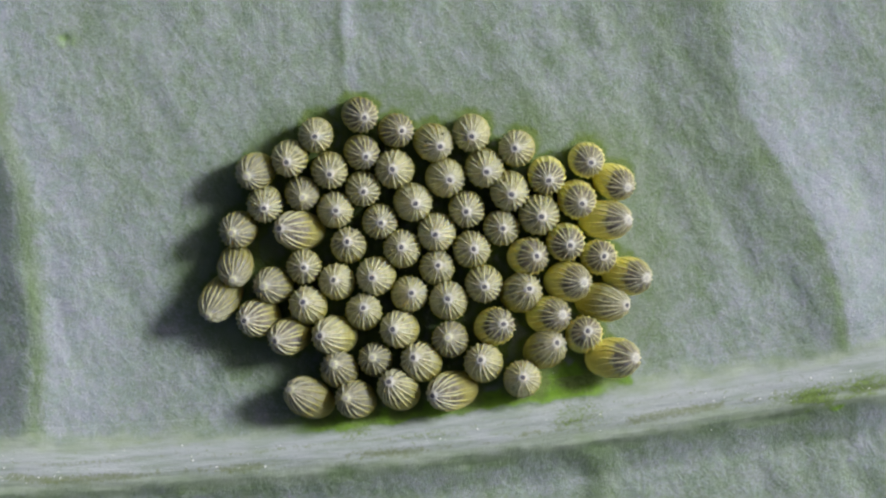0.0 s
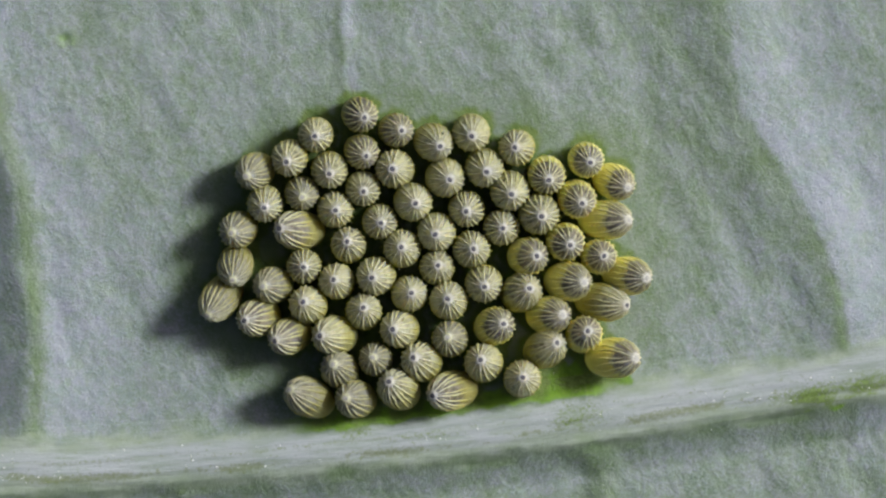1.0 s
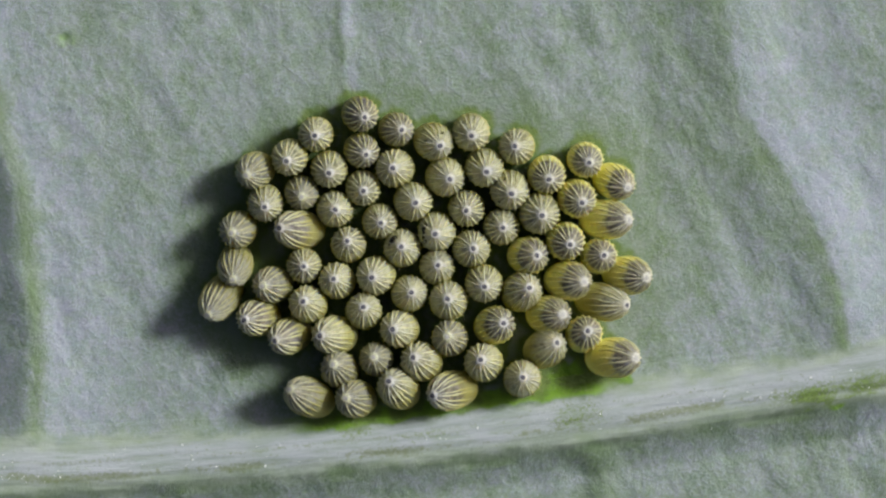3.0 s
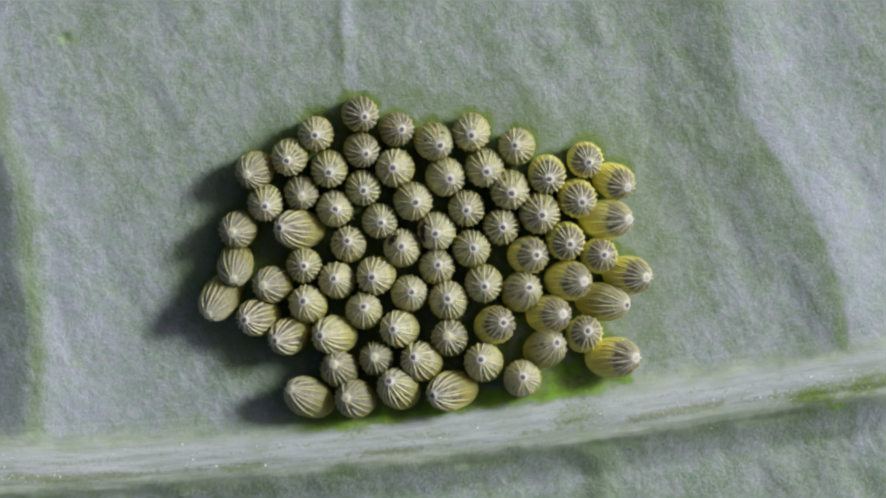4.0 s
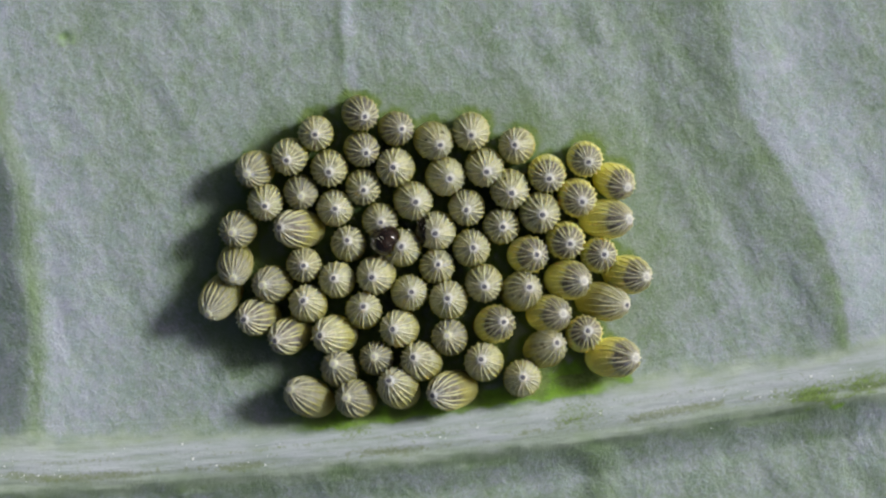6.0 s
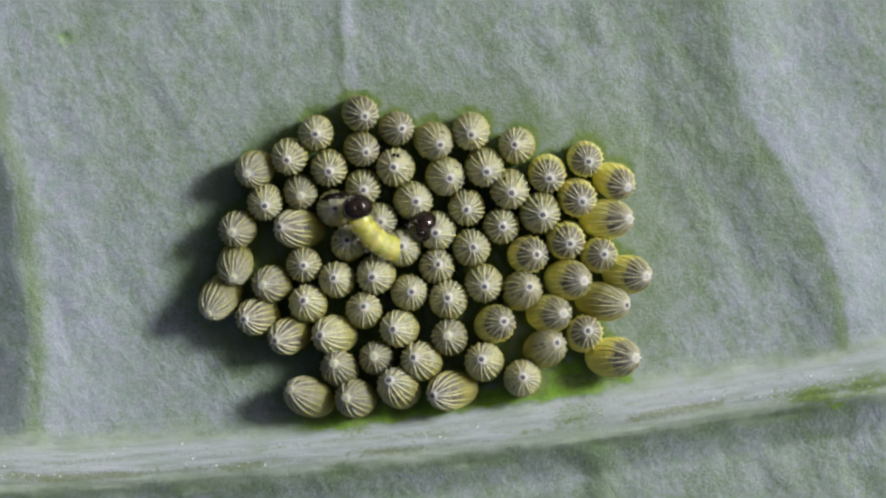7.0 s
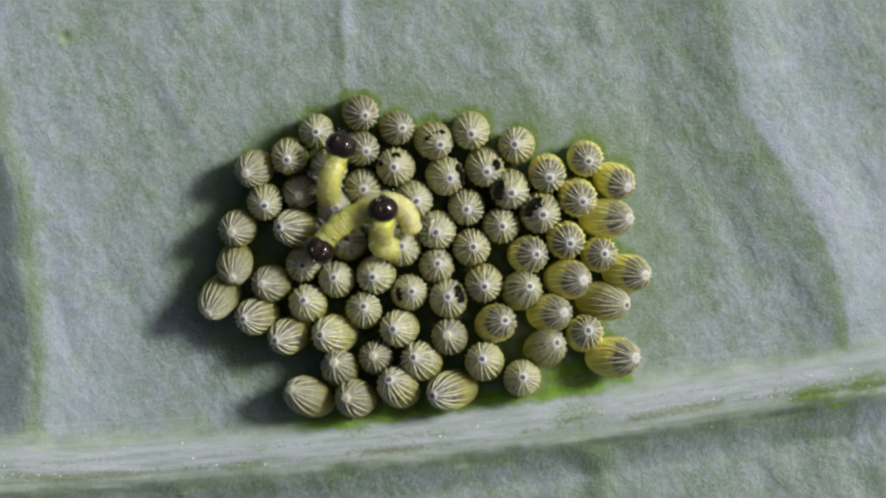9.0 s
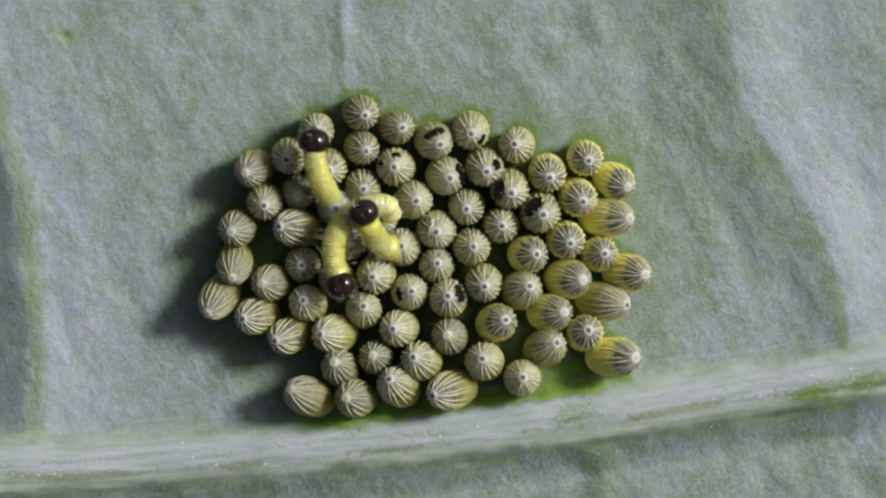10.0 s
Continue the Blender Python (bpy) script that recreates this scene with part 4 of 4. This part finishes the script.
def build_larva(label, seed, skins):
    dice = random.Random(seed)
    larva = tagged(new("caterpillar"), label, "caterpillar", group="hatching caterpillars")
    pieces = []
    # head capsule: two rounded lobes with a seam, mouthparts in front (along +z)
    bm = bmesh.new()
    bmesh.ops.create_uvsphere(bm, u_segments=36, v_segments=24, radius=1)
    for v in bm.verts:
        seam = 1 - 0.10 * math.exp(-(v.co.x / 0.13) ** 2) * max(0.0, v.co.y + 0.3)
        v.co = Vector((v.co.x * 0.278, v.co.y * 0.255 * seam, v.co.z * 0.235)) * MM
    head = part("head", bm, CAPSULE, larva, "glossy black-brown head capsule")
    for sx in (-1, 1):
        bm = bmesh.new()
        spike(bm, (sx * 0.045, -0.10, 0.15), (sx * 0.02, -0.13, 0.25), 0.035)
        part("mandible", bm, CAPSULE, head)
    bm = bmesh.new()
    for _ in range(16):
        a, e = dice.uniform(0, 2 * math.pi), dice.uniform(0.1, 1.2)
        d = Vector((math.cos(a) * math.cos(e), math.sin(a) * math.cos(e), math.sin(e)))
        root = Vector((d.x * 0.262, d.y * 0.24, d.z * 0.21))
        spike(bm, root, root + d * 0.03 + Vector((0, 0, 0.07)), 0.0035)
    part("bristles", bm, BRISTLE, head)["kind"] = "stuff"
    pieces.append(head)
    for i in range(SEGMENTS):
        f = i / (SEGMENTS - 1)
        radius = 0.213 * (0.93 + 0.07 * math.sin(math.pi * f)) * (1 - 0.12 * max(0.0, f - 0.8) / 0.2)
        ring = segment_mesh(radius, 0.165, seed, i, 6.0 if i < SEGMENTS - 1 else 2.4)
        warts = bmesh.new()
        for _ in range(9):
            a = math.pi * dice.uniform(-0.02, 1.02)
            root = Vector((math.cos(a), math.sin(a), 0)) * radius * 0.985 + Vector((0, 0, dice.uniform(-0.06, 0.06)))
            spike(warts, root, root + Vector((math.cos(a), math.sin(a), 0)) * dice.uniform(0.010, 0.034), dice.uniform(0.006, 0.017))
        seg = part("body_segment", ring, skins[0] if i < 6 else skins[1], larva)
        part("warts", warts, WART, seg, "tiny pointed skin warts")["kind"] = "stuff"
        bm = bmesh.new()
        for j in range(10):
            a = math.pi * (0.06 + 0.88 * j / 9) + dice.uniform(-0.05, 0.05)
            z = dice.choice((-0.045, 0.0, 0.045))
            out = Vector((math.cos(a), math.sin(a), 0))
            root = out * radius * 0.97 + Vector((0, 0, z))
            if dice.random() < (0.75 if j in (0, 1, 8, 9) else 0.15):
                lean = Vector((0, 0, dice.choice((-0.14, 0.0, 0.14))))
                spike(bm, root, root + (out * 0.19 + lean) * (1.0 if i < 6 else 0.45) + Vector((dice.uniform(-0.03, 0.03), dice.uniform(-0.03, 0.03), 0)), 0.0026)
        part("bristles", bm, BRISTLE, seg)["kind"] = "stuff"
        if i < 3:
            for sx in (-1, 1):
                bm = bmesh.new()
                spike(bm, (sx * 0.09, -0.17, 0.0), (sx * 0.13, -0.25, 0.02), 0.030)
                spike(bm, (sx * 0.13, -0.245, 0.02), (sx * 0.10, -0.29, 0.05), 0.018)
                part("leg", bm, CAPSULE, seg)
        pieces.append(seg)
    return larva, pieces


def spread(points):
    """Places and ways of the head and the rings along a line of points (mm), head first."""
    if len(points) > 3:
        (hx, hy, hz), neck_z = points[0], points[1][2]
        points = ((hx, hy, max(hz, neck_z + 0.07)), *points[1:])
    p = [Vector((x * (1 - z / EYE_Z), y * (1 - z / EYE_Z), z)) for x, y, z in points]
    dense = []
    for i in range(len(p) - 1):
        a, b, c, d = p[max(i - 1, 0)], p[i], p[i + 1], p[min(i + 2, len(p) - 1)]
        for j in range(16):
            t = j / 16
            dense.append(0.5 * (2 * b + (c - a) * t + (2 * a - 5 * b + 4 * c - d) * t * t + (3 * b - a - 3 * c + d) * t ** 3))
    dense.append(p[-1])
    s = [0.0]
    for a, b in zip(dense, dense[1:]):
        s.append(s[-1] + (b - a).length)
    neck = min(0.29, s[-1] * 0.35)
    gap = min(0.172, (s[-1] - neck) / (SEGMENTS - 1))
    marks = [0.0] + [neck + gap * i for i in range(SEGMENTS)]

    def at(u):
        return Vector([float(np.interp(u, s, [q[k] for q in dense])) for k in range(3)])
    made = []
    for u in marks:
        way = at(max(u - 0.10, 0.0)) - at(min(u + 0.10, s[-1]))
        made.append((at(u), way.normalized() if way.length > 1e-6 else Vector((0, 0, 1))))
    return made


def posture(line, t, *points):
    """Adds to a larva's line of postures the points of its body at t seconds, head first (mm)."""
    line.append((t, points))


def crawl(larva_pieces, postures):
    """Keys a larva's head and rings through its postures: (seconds, points of its body's line, head first)."""
    larva, pieces = larva_pieces
    home = Vector(postures[-1][1][-1]) * MM
    larva.location = (home.x, home.y, 0)
    tracks = [[] for _ in pieces]
    turns = [None] * len(pieces)
    for t, points in postures:
        for i, (spot, way) in enumerate(spread(points)):
            up = Vector((0, 0, 1)) if abs(way.z) < 0.8 else Vector((way.x, way.y, 0)).normalized() * -1 if abs(way.z) < 0.999 else Vector((0, 1, 0))
            y_axis = (up - way * up.dot(way)).normalized()
            q = Matrix((y_axis.cross(way), y_axis, way)).transposed().to_quaternion()
            if turns[i] is not None:
                angle = turns[i].rotation_difference(q).angle
                angle = min(angle, 2 * math.pi - angle)
                if angle > radians(80):
                    q.make_compatible(turns[i])
                    q = turns[i].slerp(q, radians(80) / angle)
            turns[i] = q
            place = spot * MM - larva.location
            tracks[i].append((t, Matrix.Translation(place) @ q.to_matrix().to_4x4()))
    for piece, rows in zip(pieces, tracks):
        piece.matrix_basis = rows[0][1]
        MOVES.append((piece, rows))


rearing = []
posture(rearing, 0, (-0.76, 0.01, 0.60), (-0.72, 0.00, 0.22))
posture(rearing, 5.2, (-0.76, -0.01, 0.60), (-0.72, -0.02, 0.22))
posture(rearing, 5.5, (-0.80, 0.02, 0.64), (-0.73, -0.02, 0.25))
posture(rearing, 5.7, (-0.85, 0.04, 0.72), (-0.73, -0.03, 0.25))
posture(rearing, 6.3, (-1.16, 0.33, 1.15), (-0.99, 0.08, 1.10), (-0.86, -0.02, 0.90), (-0.72, -0.03, 0.30))
posture(rearing, 6.8, (-1.36, 0.75, 1.30), (-1.35, 0.50, 1.32), (-1.24, 0.26, 1.22), (-1.12, 0.12, 1.16), (-0.90, -0.02, 0.98), (-0.81, -0.03, 0.62), (-0.72, -0.03, 0.24))
posture(rearing, 7.0, (-1.52, 0.70, 1.30), (-1.44, 0.44, 1.32), (-1.29, 0.24, 1.22), (-1.14, 0.10, 1.16), (-0.90, -0.02, 0.98), (-0.81, -0.03, 0.62), (-0.72, -0.03, 0.24))
posture(rearing, 7.3, (-1.53, 0.68, 1.30), (-1.45, 0.42, 1.32), (-1.29, 0.23, 1.22), (-1.14, 0.09, 1.16), (-0.90, -0.02, 0.98), (-0.81, -0.03, 0.62), (-0.72, -0.03, 0.24))
posture(rearing, 7.4, (-1.56, 0.65, 1.30), (-1.46, 0.40, 1.32), (-1.29, 0.21, 1.22), (-1.14, 0.08, 1.16), (-0.90, -0.02, 0.98), (-0.81, -0.03, 0.62), (-0.72, -0.03, 0.24))
posture(rearing, 7.5, (-1.51, 0.60, 1.35), (-1.50, 0.36, 1.32), (-1.32, 0.18, 1.22), (-1.16, 0.06, 1.16), (-0.90, -0.02, 0.98), (-0.81, -0.03, 0.62), (-0.72, -0.03, 0.24))
posture(rearing, 7.6, (-1.68, 0.52, 1.30), (-1.54, 0.33, 1.32), (-1.32, 0.16, 1.22), (-1.16, 0.06, 1.16), (-0.90, -0.02, 0.98), (-0.81, -0.03, 0.62), (-0.72, -0.03, 0.24))
posture(rearing, 7.7, (-1.62, 0.35, 1.40), (-1.41, 0.19, 1.38), (-1.24, 0.10, 1.22), (-1.13, 0.05, 1.16), (-0.90, -0.02, 0.98), (-0.81, -0.03, 0.62), (-0.72, -0.03, 0.24))
posture(rearing, 7.8, (-1.50, 0.05, 1.35), (-1.29, 0.04, 1.35), (-1.16, 0.03, 1.22), (-1.10, 0.02, 1.16), (-0.90, -0.03, 0.98), (-0.81, -0.04, 0.62), (-0.72, -0.04, 0.24))
posture(rearing, 7.9, (-1.13, 0.31, 1.60), (-1.08, 0.15, 1.50), (-1.04, 0.05, 1.30), (-1.06, 0.01, 1.16), (-0.90, -0.03, 0.98), (-0.81, -0.04, 0.62), (-0.72, -0.04, 0.24))
posture(rearing, 8.0, (-0.78, 0.69, 1.75), (-0.87, 0.45, 1.65), (-1.02, 0.23, 1.30), (-1.07, 0.08, 1.16), (-0.90, -0.03, 0.98), (-0.81, -0.04, 0.62), (-0.72, -0.04, 0.24))
posture(rearing, 8.1, (-1.06, 0.72, 1.75), (-1.04, 0.47, 1.65), (-1.10, 0.21, 1.30), (-1.09, 0.06, 1.16), (-0.90, -0.03, 0.98), (-0.81, -0.04, 0.62), (-0.72, -0.04, 0.24))
posture(rearing, 8.5, (-1.12, 0.66, 1.75), (-1.09, 0.41, 1.65), (-1.12, 0.17, 1.30), (-1.09, 0.04, 1.16), (-0.90, -0.03, 0.98), (-0.81, -0.04, 0.62), (-0.72, -0.04, 0.24))
posture(rearing, 9.0, (-1.07, 0.66, 1.75), (-1.07, 0.41, 1.65), (-1.11, 0.17, 1.30), (-1.08, 0.04, 1.16), (-0.90, -0.03, 0.98), (-0.81, -0.04, 0.62), (-0.72, -0.04, 0.24))
posture(rearing, 9.3, (-1.04, 0.63, 1.75), (-1.06, 0.39, 1.65), (-1.10, 0.17, 1.30), (-1.08, 0.04, 1.16), (-0.90, -0.03, 0.98), (-0.81, -0.04, 0.62), (-0.72, -0.04, 0.24))
posture(rearing, 9.4, (-1.33, 0.51, 1.70), (-1.21, 0.33, 1.60), (-1.13, 0.15, 1.30), (-1.08, 0.04, 1.16), (-0.90, -0.03, 0.98), (-0.81, -0.04, 0.62), (-0.72, -0.04, 0.24))
posture(rearing, 9.5, (-1.37, 0.79, 1.75), (-1.31, 0.53, 1.65), (-1.22, 0.27, 1.30), (-1.12, 0.08, 1.16), (-0.90, -0.03, 0.98), (-0.81, -0.04, 0.62), (-0.72, -0.04, 0.24))
posture(rearing, 9.7, (-1.44, 0.56, 1.70), (-1.32, 0.35, 1.60), (-1.20, 0.17, 1.30), (-1.10, 0.05, 1.16), (-0.90, -0.03, 0.98), (-0.81, -0.04, 0.62), (-0.72, -0.04, 0.24))
posture(rearing, 9.9, (-1.42, 0.65, 1.70), (-1.32, 0.41, 1.60), (-1.21, 0.20, 1.30), (-1.11, 0.06, 1.16), (-0.90, -0.03, 0.98), (-0.81, -0.04, 0.62), (-0.72, -0.04, 0.24))
posture(rearing, 10.0, (-1.41, 0.59, 1.70), (-1.31, 0.38, 1.60), (-1.20, 0.17, 1.30), (-1.11, 0.06, 1.16), (-0.90, -0.04, 0.98), (-0.81, -0.04, 0.62), (-0.72, -0.04, 0.24))
crawl(build_larva("newly hatched yellow caterpillar rearing its black head above its eggshell", 21, (YELLOW_SKIN, YELLOW_SKIN)), rearing)

crawling = []
posture(crawling, 0, (-0.14, 0.28, 0.60), (-0.11, 0.30, 0.22))
posture(crawling, 5.2, (-0.14, 0.26, 0.60), (-0.11, 0.28, 0.22))
posture(crawling, 5.5, (-0.16, 0.29, 0.64), (-0.11, 0.28, 0.25))
posture(crawling, 5.7, (-0.18, 0.29, 0.68), (-0.11, 0.27, 0.25))
posture(crawling, 6.8, (-0.38, 0.38, 0.92), (-0.24, 0.31, 0.78), (-0.11, 0.27, 0.28))
posture(crawling, 7.0, (-0.35, 0.38, 0.95), (-0.22, 0.31, 0.80), (-0.11, 0.27, 0.28))
posture(crawling, 7.3, (-0.41, 0.37, 1.00), (-0.24, 0.31, 0.85), (-0.11, 0.27, 0.28))
posture(crawling, 7.4, (-0.81, 0.58, 1.35), (-0.62, 0.47, 1.33), (-0.44, 0.37, 1.15), (-0.29, 0.30, 0.75), (-0.11, 0.27, 0.28))
posture(crawling, 7.5, (-1.00, 0.89, 1.40), (-0.84, 0.67, 1.38), (-0.62, 0.48, 1.32), (-0.44, 0.37, 1.15), (-0.28, 0.30, 0.75), (-0.11, 0.27, 0.30))
posture(crawling, 7.6, (-1.17, 0.84, 1.40), (-0.94, 0.68, 1.38), (-0.66, 0.50, 1.32), (-0.45, 0.38, 1.15), (-0.28, 0.30, 0.78), (-0.11, 0.27, 0.35))
posture(crawling, 7.7, (-1.21, 0.98, 1.40), (-1.01, 0.76, 1.38), (-0.79, 0.57, 1.35), (-0.54, 0.40, 1.30), (-0.38, 0.33, 1.05), (-0.25, 0.29, 0.72), (-0.13, 0.27, 0.40))
posture(crawling, 7.8, (-1.78, 0.41, 1.30), (-1.58, 0.63, 1.40), (-1.20, 0.81, 1.42), (-0.81, 0.65, 1.38), (-0.49, 0.42, 1.30), (-0.30, 0.31, 1.00), (-0.18, 0.27, 0.70))
posture(crawling, 7.9, (-1.70, 0.09, 1.30), (-1.70, 0.36, 1.35), (-1.50, 0.65, 1.40), (-1.02, 0.79, 1.42), (-0.60, 0.57, 1.38), (-0.32, 0.35, 1.25), (-0.20, 0.29, 1.15))
posture(crawling, 8.0, (-1.83, -0.14, 1.20), (-1.79, 0.13, 1.32), (-1.68, 0.42, 1.38), (-1.39, 0.71, 1.40), (-0.98, 0.78, 1.38), (-0.66, 0.59, 1.35), (-0.47, 0.37, 1.25))
posture(crawling, 8.2, (-1.97, -0.05, 1.20), (-1.90, 0.17, 1.32), (-1.72, 0.41, 1.36), (-1.39, 0.65, 1.38), (-0.98, 0.75, 1.36), (-0.66, 0.59, 1.35), (-0.51, 0.35, 1.25))
posture(crawling, 8.5, (-2.14, -0.05, 1.15), (-2.02, 0.17, 1.30), (-1.82, 0.36, 1.34), (-1.44, 0.59, 1.36), (-1.00, 0.75, 1.36), (-0.68, 0.61, 1.35), (-0.57, 0.35, 1.25))
posture(crawling, 8.7, (-2.14, 0.07, 1.20), (-2.02, 0.22, 1.30), (-1.82, 0.37, 1.34), (-1.44, 0.59, 1.36), (-1.00, 0.75, 1.36), (-0.68, 0.61, 1.35), (-0.57, 0.35, 1.25))
posture(crawling, 9.0, (-2.20, -0.07, 1.10), (-2.07, 0.16, 1.28), (-1.84, 0.36, 1.34), (-1.44, 0.60, 1.36), (-1.00, 0.76, 1.36), (-0.68, 0.63, 1.35), (-0.56, 0.37, 1.25))
posture(crawling, 9.3, (-2.21, 0.01, 0.95), (-2.06, 0.21, 1.25), (-1.80, 0.37, 1.34), (-1.39, 0.62, 1.36), (-0.96, 0.76, 1.36), (-0.68, 0.61, 1.35), (-0.60, 0.35, 1.25))
posture(crawling, 9.4, (-1.72, -0.27, 1.00), (-1.94, -0.08, 1.20), (-1.88, 0.22, 1.30), (-1.62, 0.52, 1.36), (-1.24, 0.73, 1.38), (-0.92, 0.69, 1.36), (-0.84, 0.42, 1.25))
posture(crawling, 9.5, (-1.42, -0.36, 1.35), (-1.72, -0.31, 1.34), (-1.91, -0.06, 1.32), (-1.90, 0.24, 1.34), (-1.68, 0.52, 1.36), (-1.30, 0.71, 1.36), (-1.00, 0.73, 1.32), (-0.87, 0.49, 1.18))
posture(crawling, 9.7, (-1.62, -0.62, 1.25), (-1.81, -0.41, 1.34), (-1.92, -0.11, 1.34), (-1.90, 0.21, 1.36), (-1.70, 0.49, 1.36), (-1.32, 0.70, 1.36), (-1.00, 0.73, 1.32), (-0.87, 0.49, 1.18))
posture(crawling, 9.9, (-1.77, -0.67, 1.20), (-1.86, -0.43, 1.34), (-1.94, -0.13, 1.34), (-1.90, 0.19, 1.36), (-1.71, 0.48, 1.36), (-1.34, 0.70, 1.36), (-1.00, 0.73, 1.32), (-0.87, 0.49, 1.18))
posture(crawling, 10.0, (-1.81, -0.69, 1.20), (-1.88, -0.45, 1.34), (-1.94, -0.14, 1.34), (-1.90, 0.17, 1.36), (-1.71, 0.47, 1.36), (-1.34, 0.69, 1.36), (-1.00, 0.72, 1.32), (-0.87, 0.48, 1.18))
crawl(build_larva("yellow caterpillar with black head crawling out of its empty egg", 22, (YELLOW_SKIN, PALE_SKIN)), crawling)

stretching = []
posture(stretching, 0, (-1.92, 0.71, 0.56), (-1.91, 0.69, 0.22))
posture(stretching, 5.8, (-1.92, 0.69, 0.57), (-1.91, 0.66, 0.22))
posture(stretching, 6.8, (-1.92, 0.69, 0.57), (-1.91, 0.66, 0.22))
posture(stretching, 7.7, (-1.93, 0.72, 0.58), (-1.91, 0.66, 0.22))
posture(stretching, 8.0, (-1.97, 0.80, 0.68), (-1.92, 0.71, 0.50), (-1.91, 0.65, 0.25))
posture(stretching, 8.1, (-2.01, 0.88, 0.92), (-1.94, 0.75, 0.75), (-1.91, 0.65, 0.25))
posture(stretching, 8.2, (-1.99, 0.94, 1.10), (-1.94, 0.77, 0.85), (-1.91, 0.65, 0.25))
posture(stretching, 8.3, (-2.05, 1.08, 1.30), (-1.98, 0.87, 1.15), (-1.96, 0.79, 0.75), (-1.91, 0.65, 0.28))
posture(stretching, 8.4, (-2.17, 1.11, 1.35), (-2.07, 0.96, 1.20), (-1.98, 0.81, 0.75), (-1.91, 0.65, 0.28))
posture(stretching, 8.5, (-2.41, 1.27, 1.40), (-2.24, 1.08, 1.38), (-2.11, 0.95, 1.22), (-2.00, 0.82, 0.80), (-1.91, 0.65, 0.30))
posture(stretching, 8.6, (-2.24, 1.33, 1.40), (-2.14, 1.09, 1.38), (-2.07, 0.96, 1.20), (-1.98, 0.81, 0.80), (-1.91, 0.65, 0.30))
posture(stretching, 8.7, (-1.94, 1.48, 1.30), (-2.01, 1.21, 1.36), (-2.04, 1.01, 1.22), (-1.98, 0.82, 0.82), (-1.91, 0.65, 0.30))
posture(stretching, 8.8, (-2.57, 1.47, 1.20), (-2.34, 1.37, 1.34), (-2.13, 1.16, 1.34), (-2.04, 0.98, 1.20), (-1.97, 0.81, 0.82), (-1.91, 0.65, 0.30))
posture(stretching, 9.0, (-1.81, 1.79, 1.25), (-1.89, 1.55, 1.38), (-1.98, 1.25, 1.38), (-2.02, 1.02, 1.22), (-1.98, 0.82, 0.82), (-1.91, 0.65, 0.32))
posture(stretching, 9.1, (-2.70, 1.40, 1.10), (-2.41, 1.40, 1.34), (-2.13, 1.26, 1.36), (-2.02, 1.03, 1.22), (-1.97, 0.82, 0.82), (-1.91, 0.65, 0.32))
posture(stretching, 9.3, (-2.38, 1.70, 1.25), (-2.30, 1.47, 1.36), (-2.16, 1.21, 1.36), (-2.05, 1.00, 1.20), (-1.97, 0.81, 0.82), (-1.91, 0.65, 0.32))
posture(stretching, 9.4, (-2.46, 1.75, 1.38), (-2.34, 1.51, 1.38), (-2.20, 1.24, 1.36), (-2.06, 1.01, 1.20), (-1.97, 0.81, 0.82), (-1.91, 0.65, 0.34))
posture(stretching, 9.5, (-2.46, 1.77, 1.40), (-2.36, 1.53, 1.40), (-2.23, 1.26, 1.37), (-2.09, 1.03, 1.22), (-1.98, 0.82, 0.84), (-1.91, 0.65, 0.35))
posture(stretching, 9.7, (-2.35, 1.81, 1.40), (-2.31, 1.55, 1.40), (-2.20, 1.26, 1.37), (-2.08, 1.03, 1.22), (-1.98, 0.82, 0.84), (-1.91, 0.65, 0.35))
posture(stretching, 9.9, (-2.46, 1.75, 1.35), (-2.36, 1.53, 1.40), (-2.23, 1.26, 1.37), (-2.09, 1.03, 1.22), (-1.98, 0.82, 0.84), (-1.91, 0.65, 0.35))
posture(stretching, 10.0, (-2.29, 1.86, 1.42), (-2.28, 1.59, 1.40), (-2.20, 1.28, 1.37), (-2.09, 1.02, 1.22), (-1.98, 0.81, 0.84), (-1.91, 0.65, 0.35))
crawl(build_larva("yellow caterpillar with black head stretching up from its egg", 23, (YELLOW_SKIN, PALE_SKIN)), stretching)


def motions():
    for ob, rows in MOVES:
        walk(ob, rows)


motions()
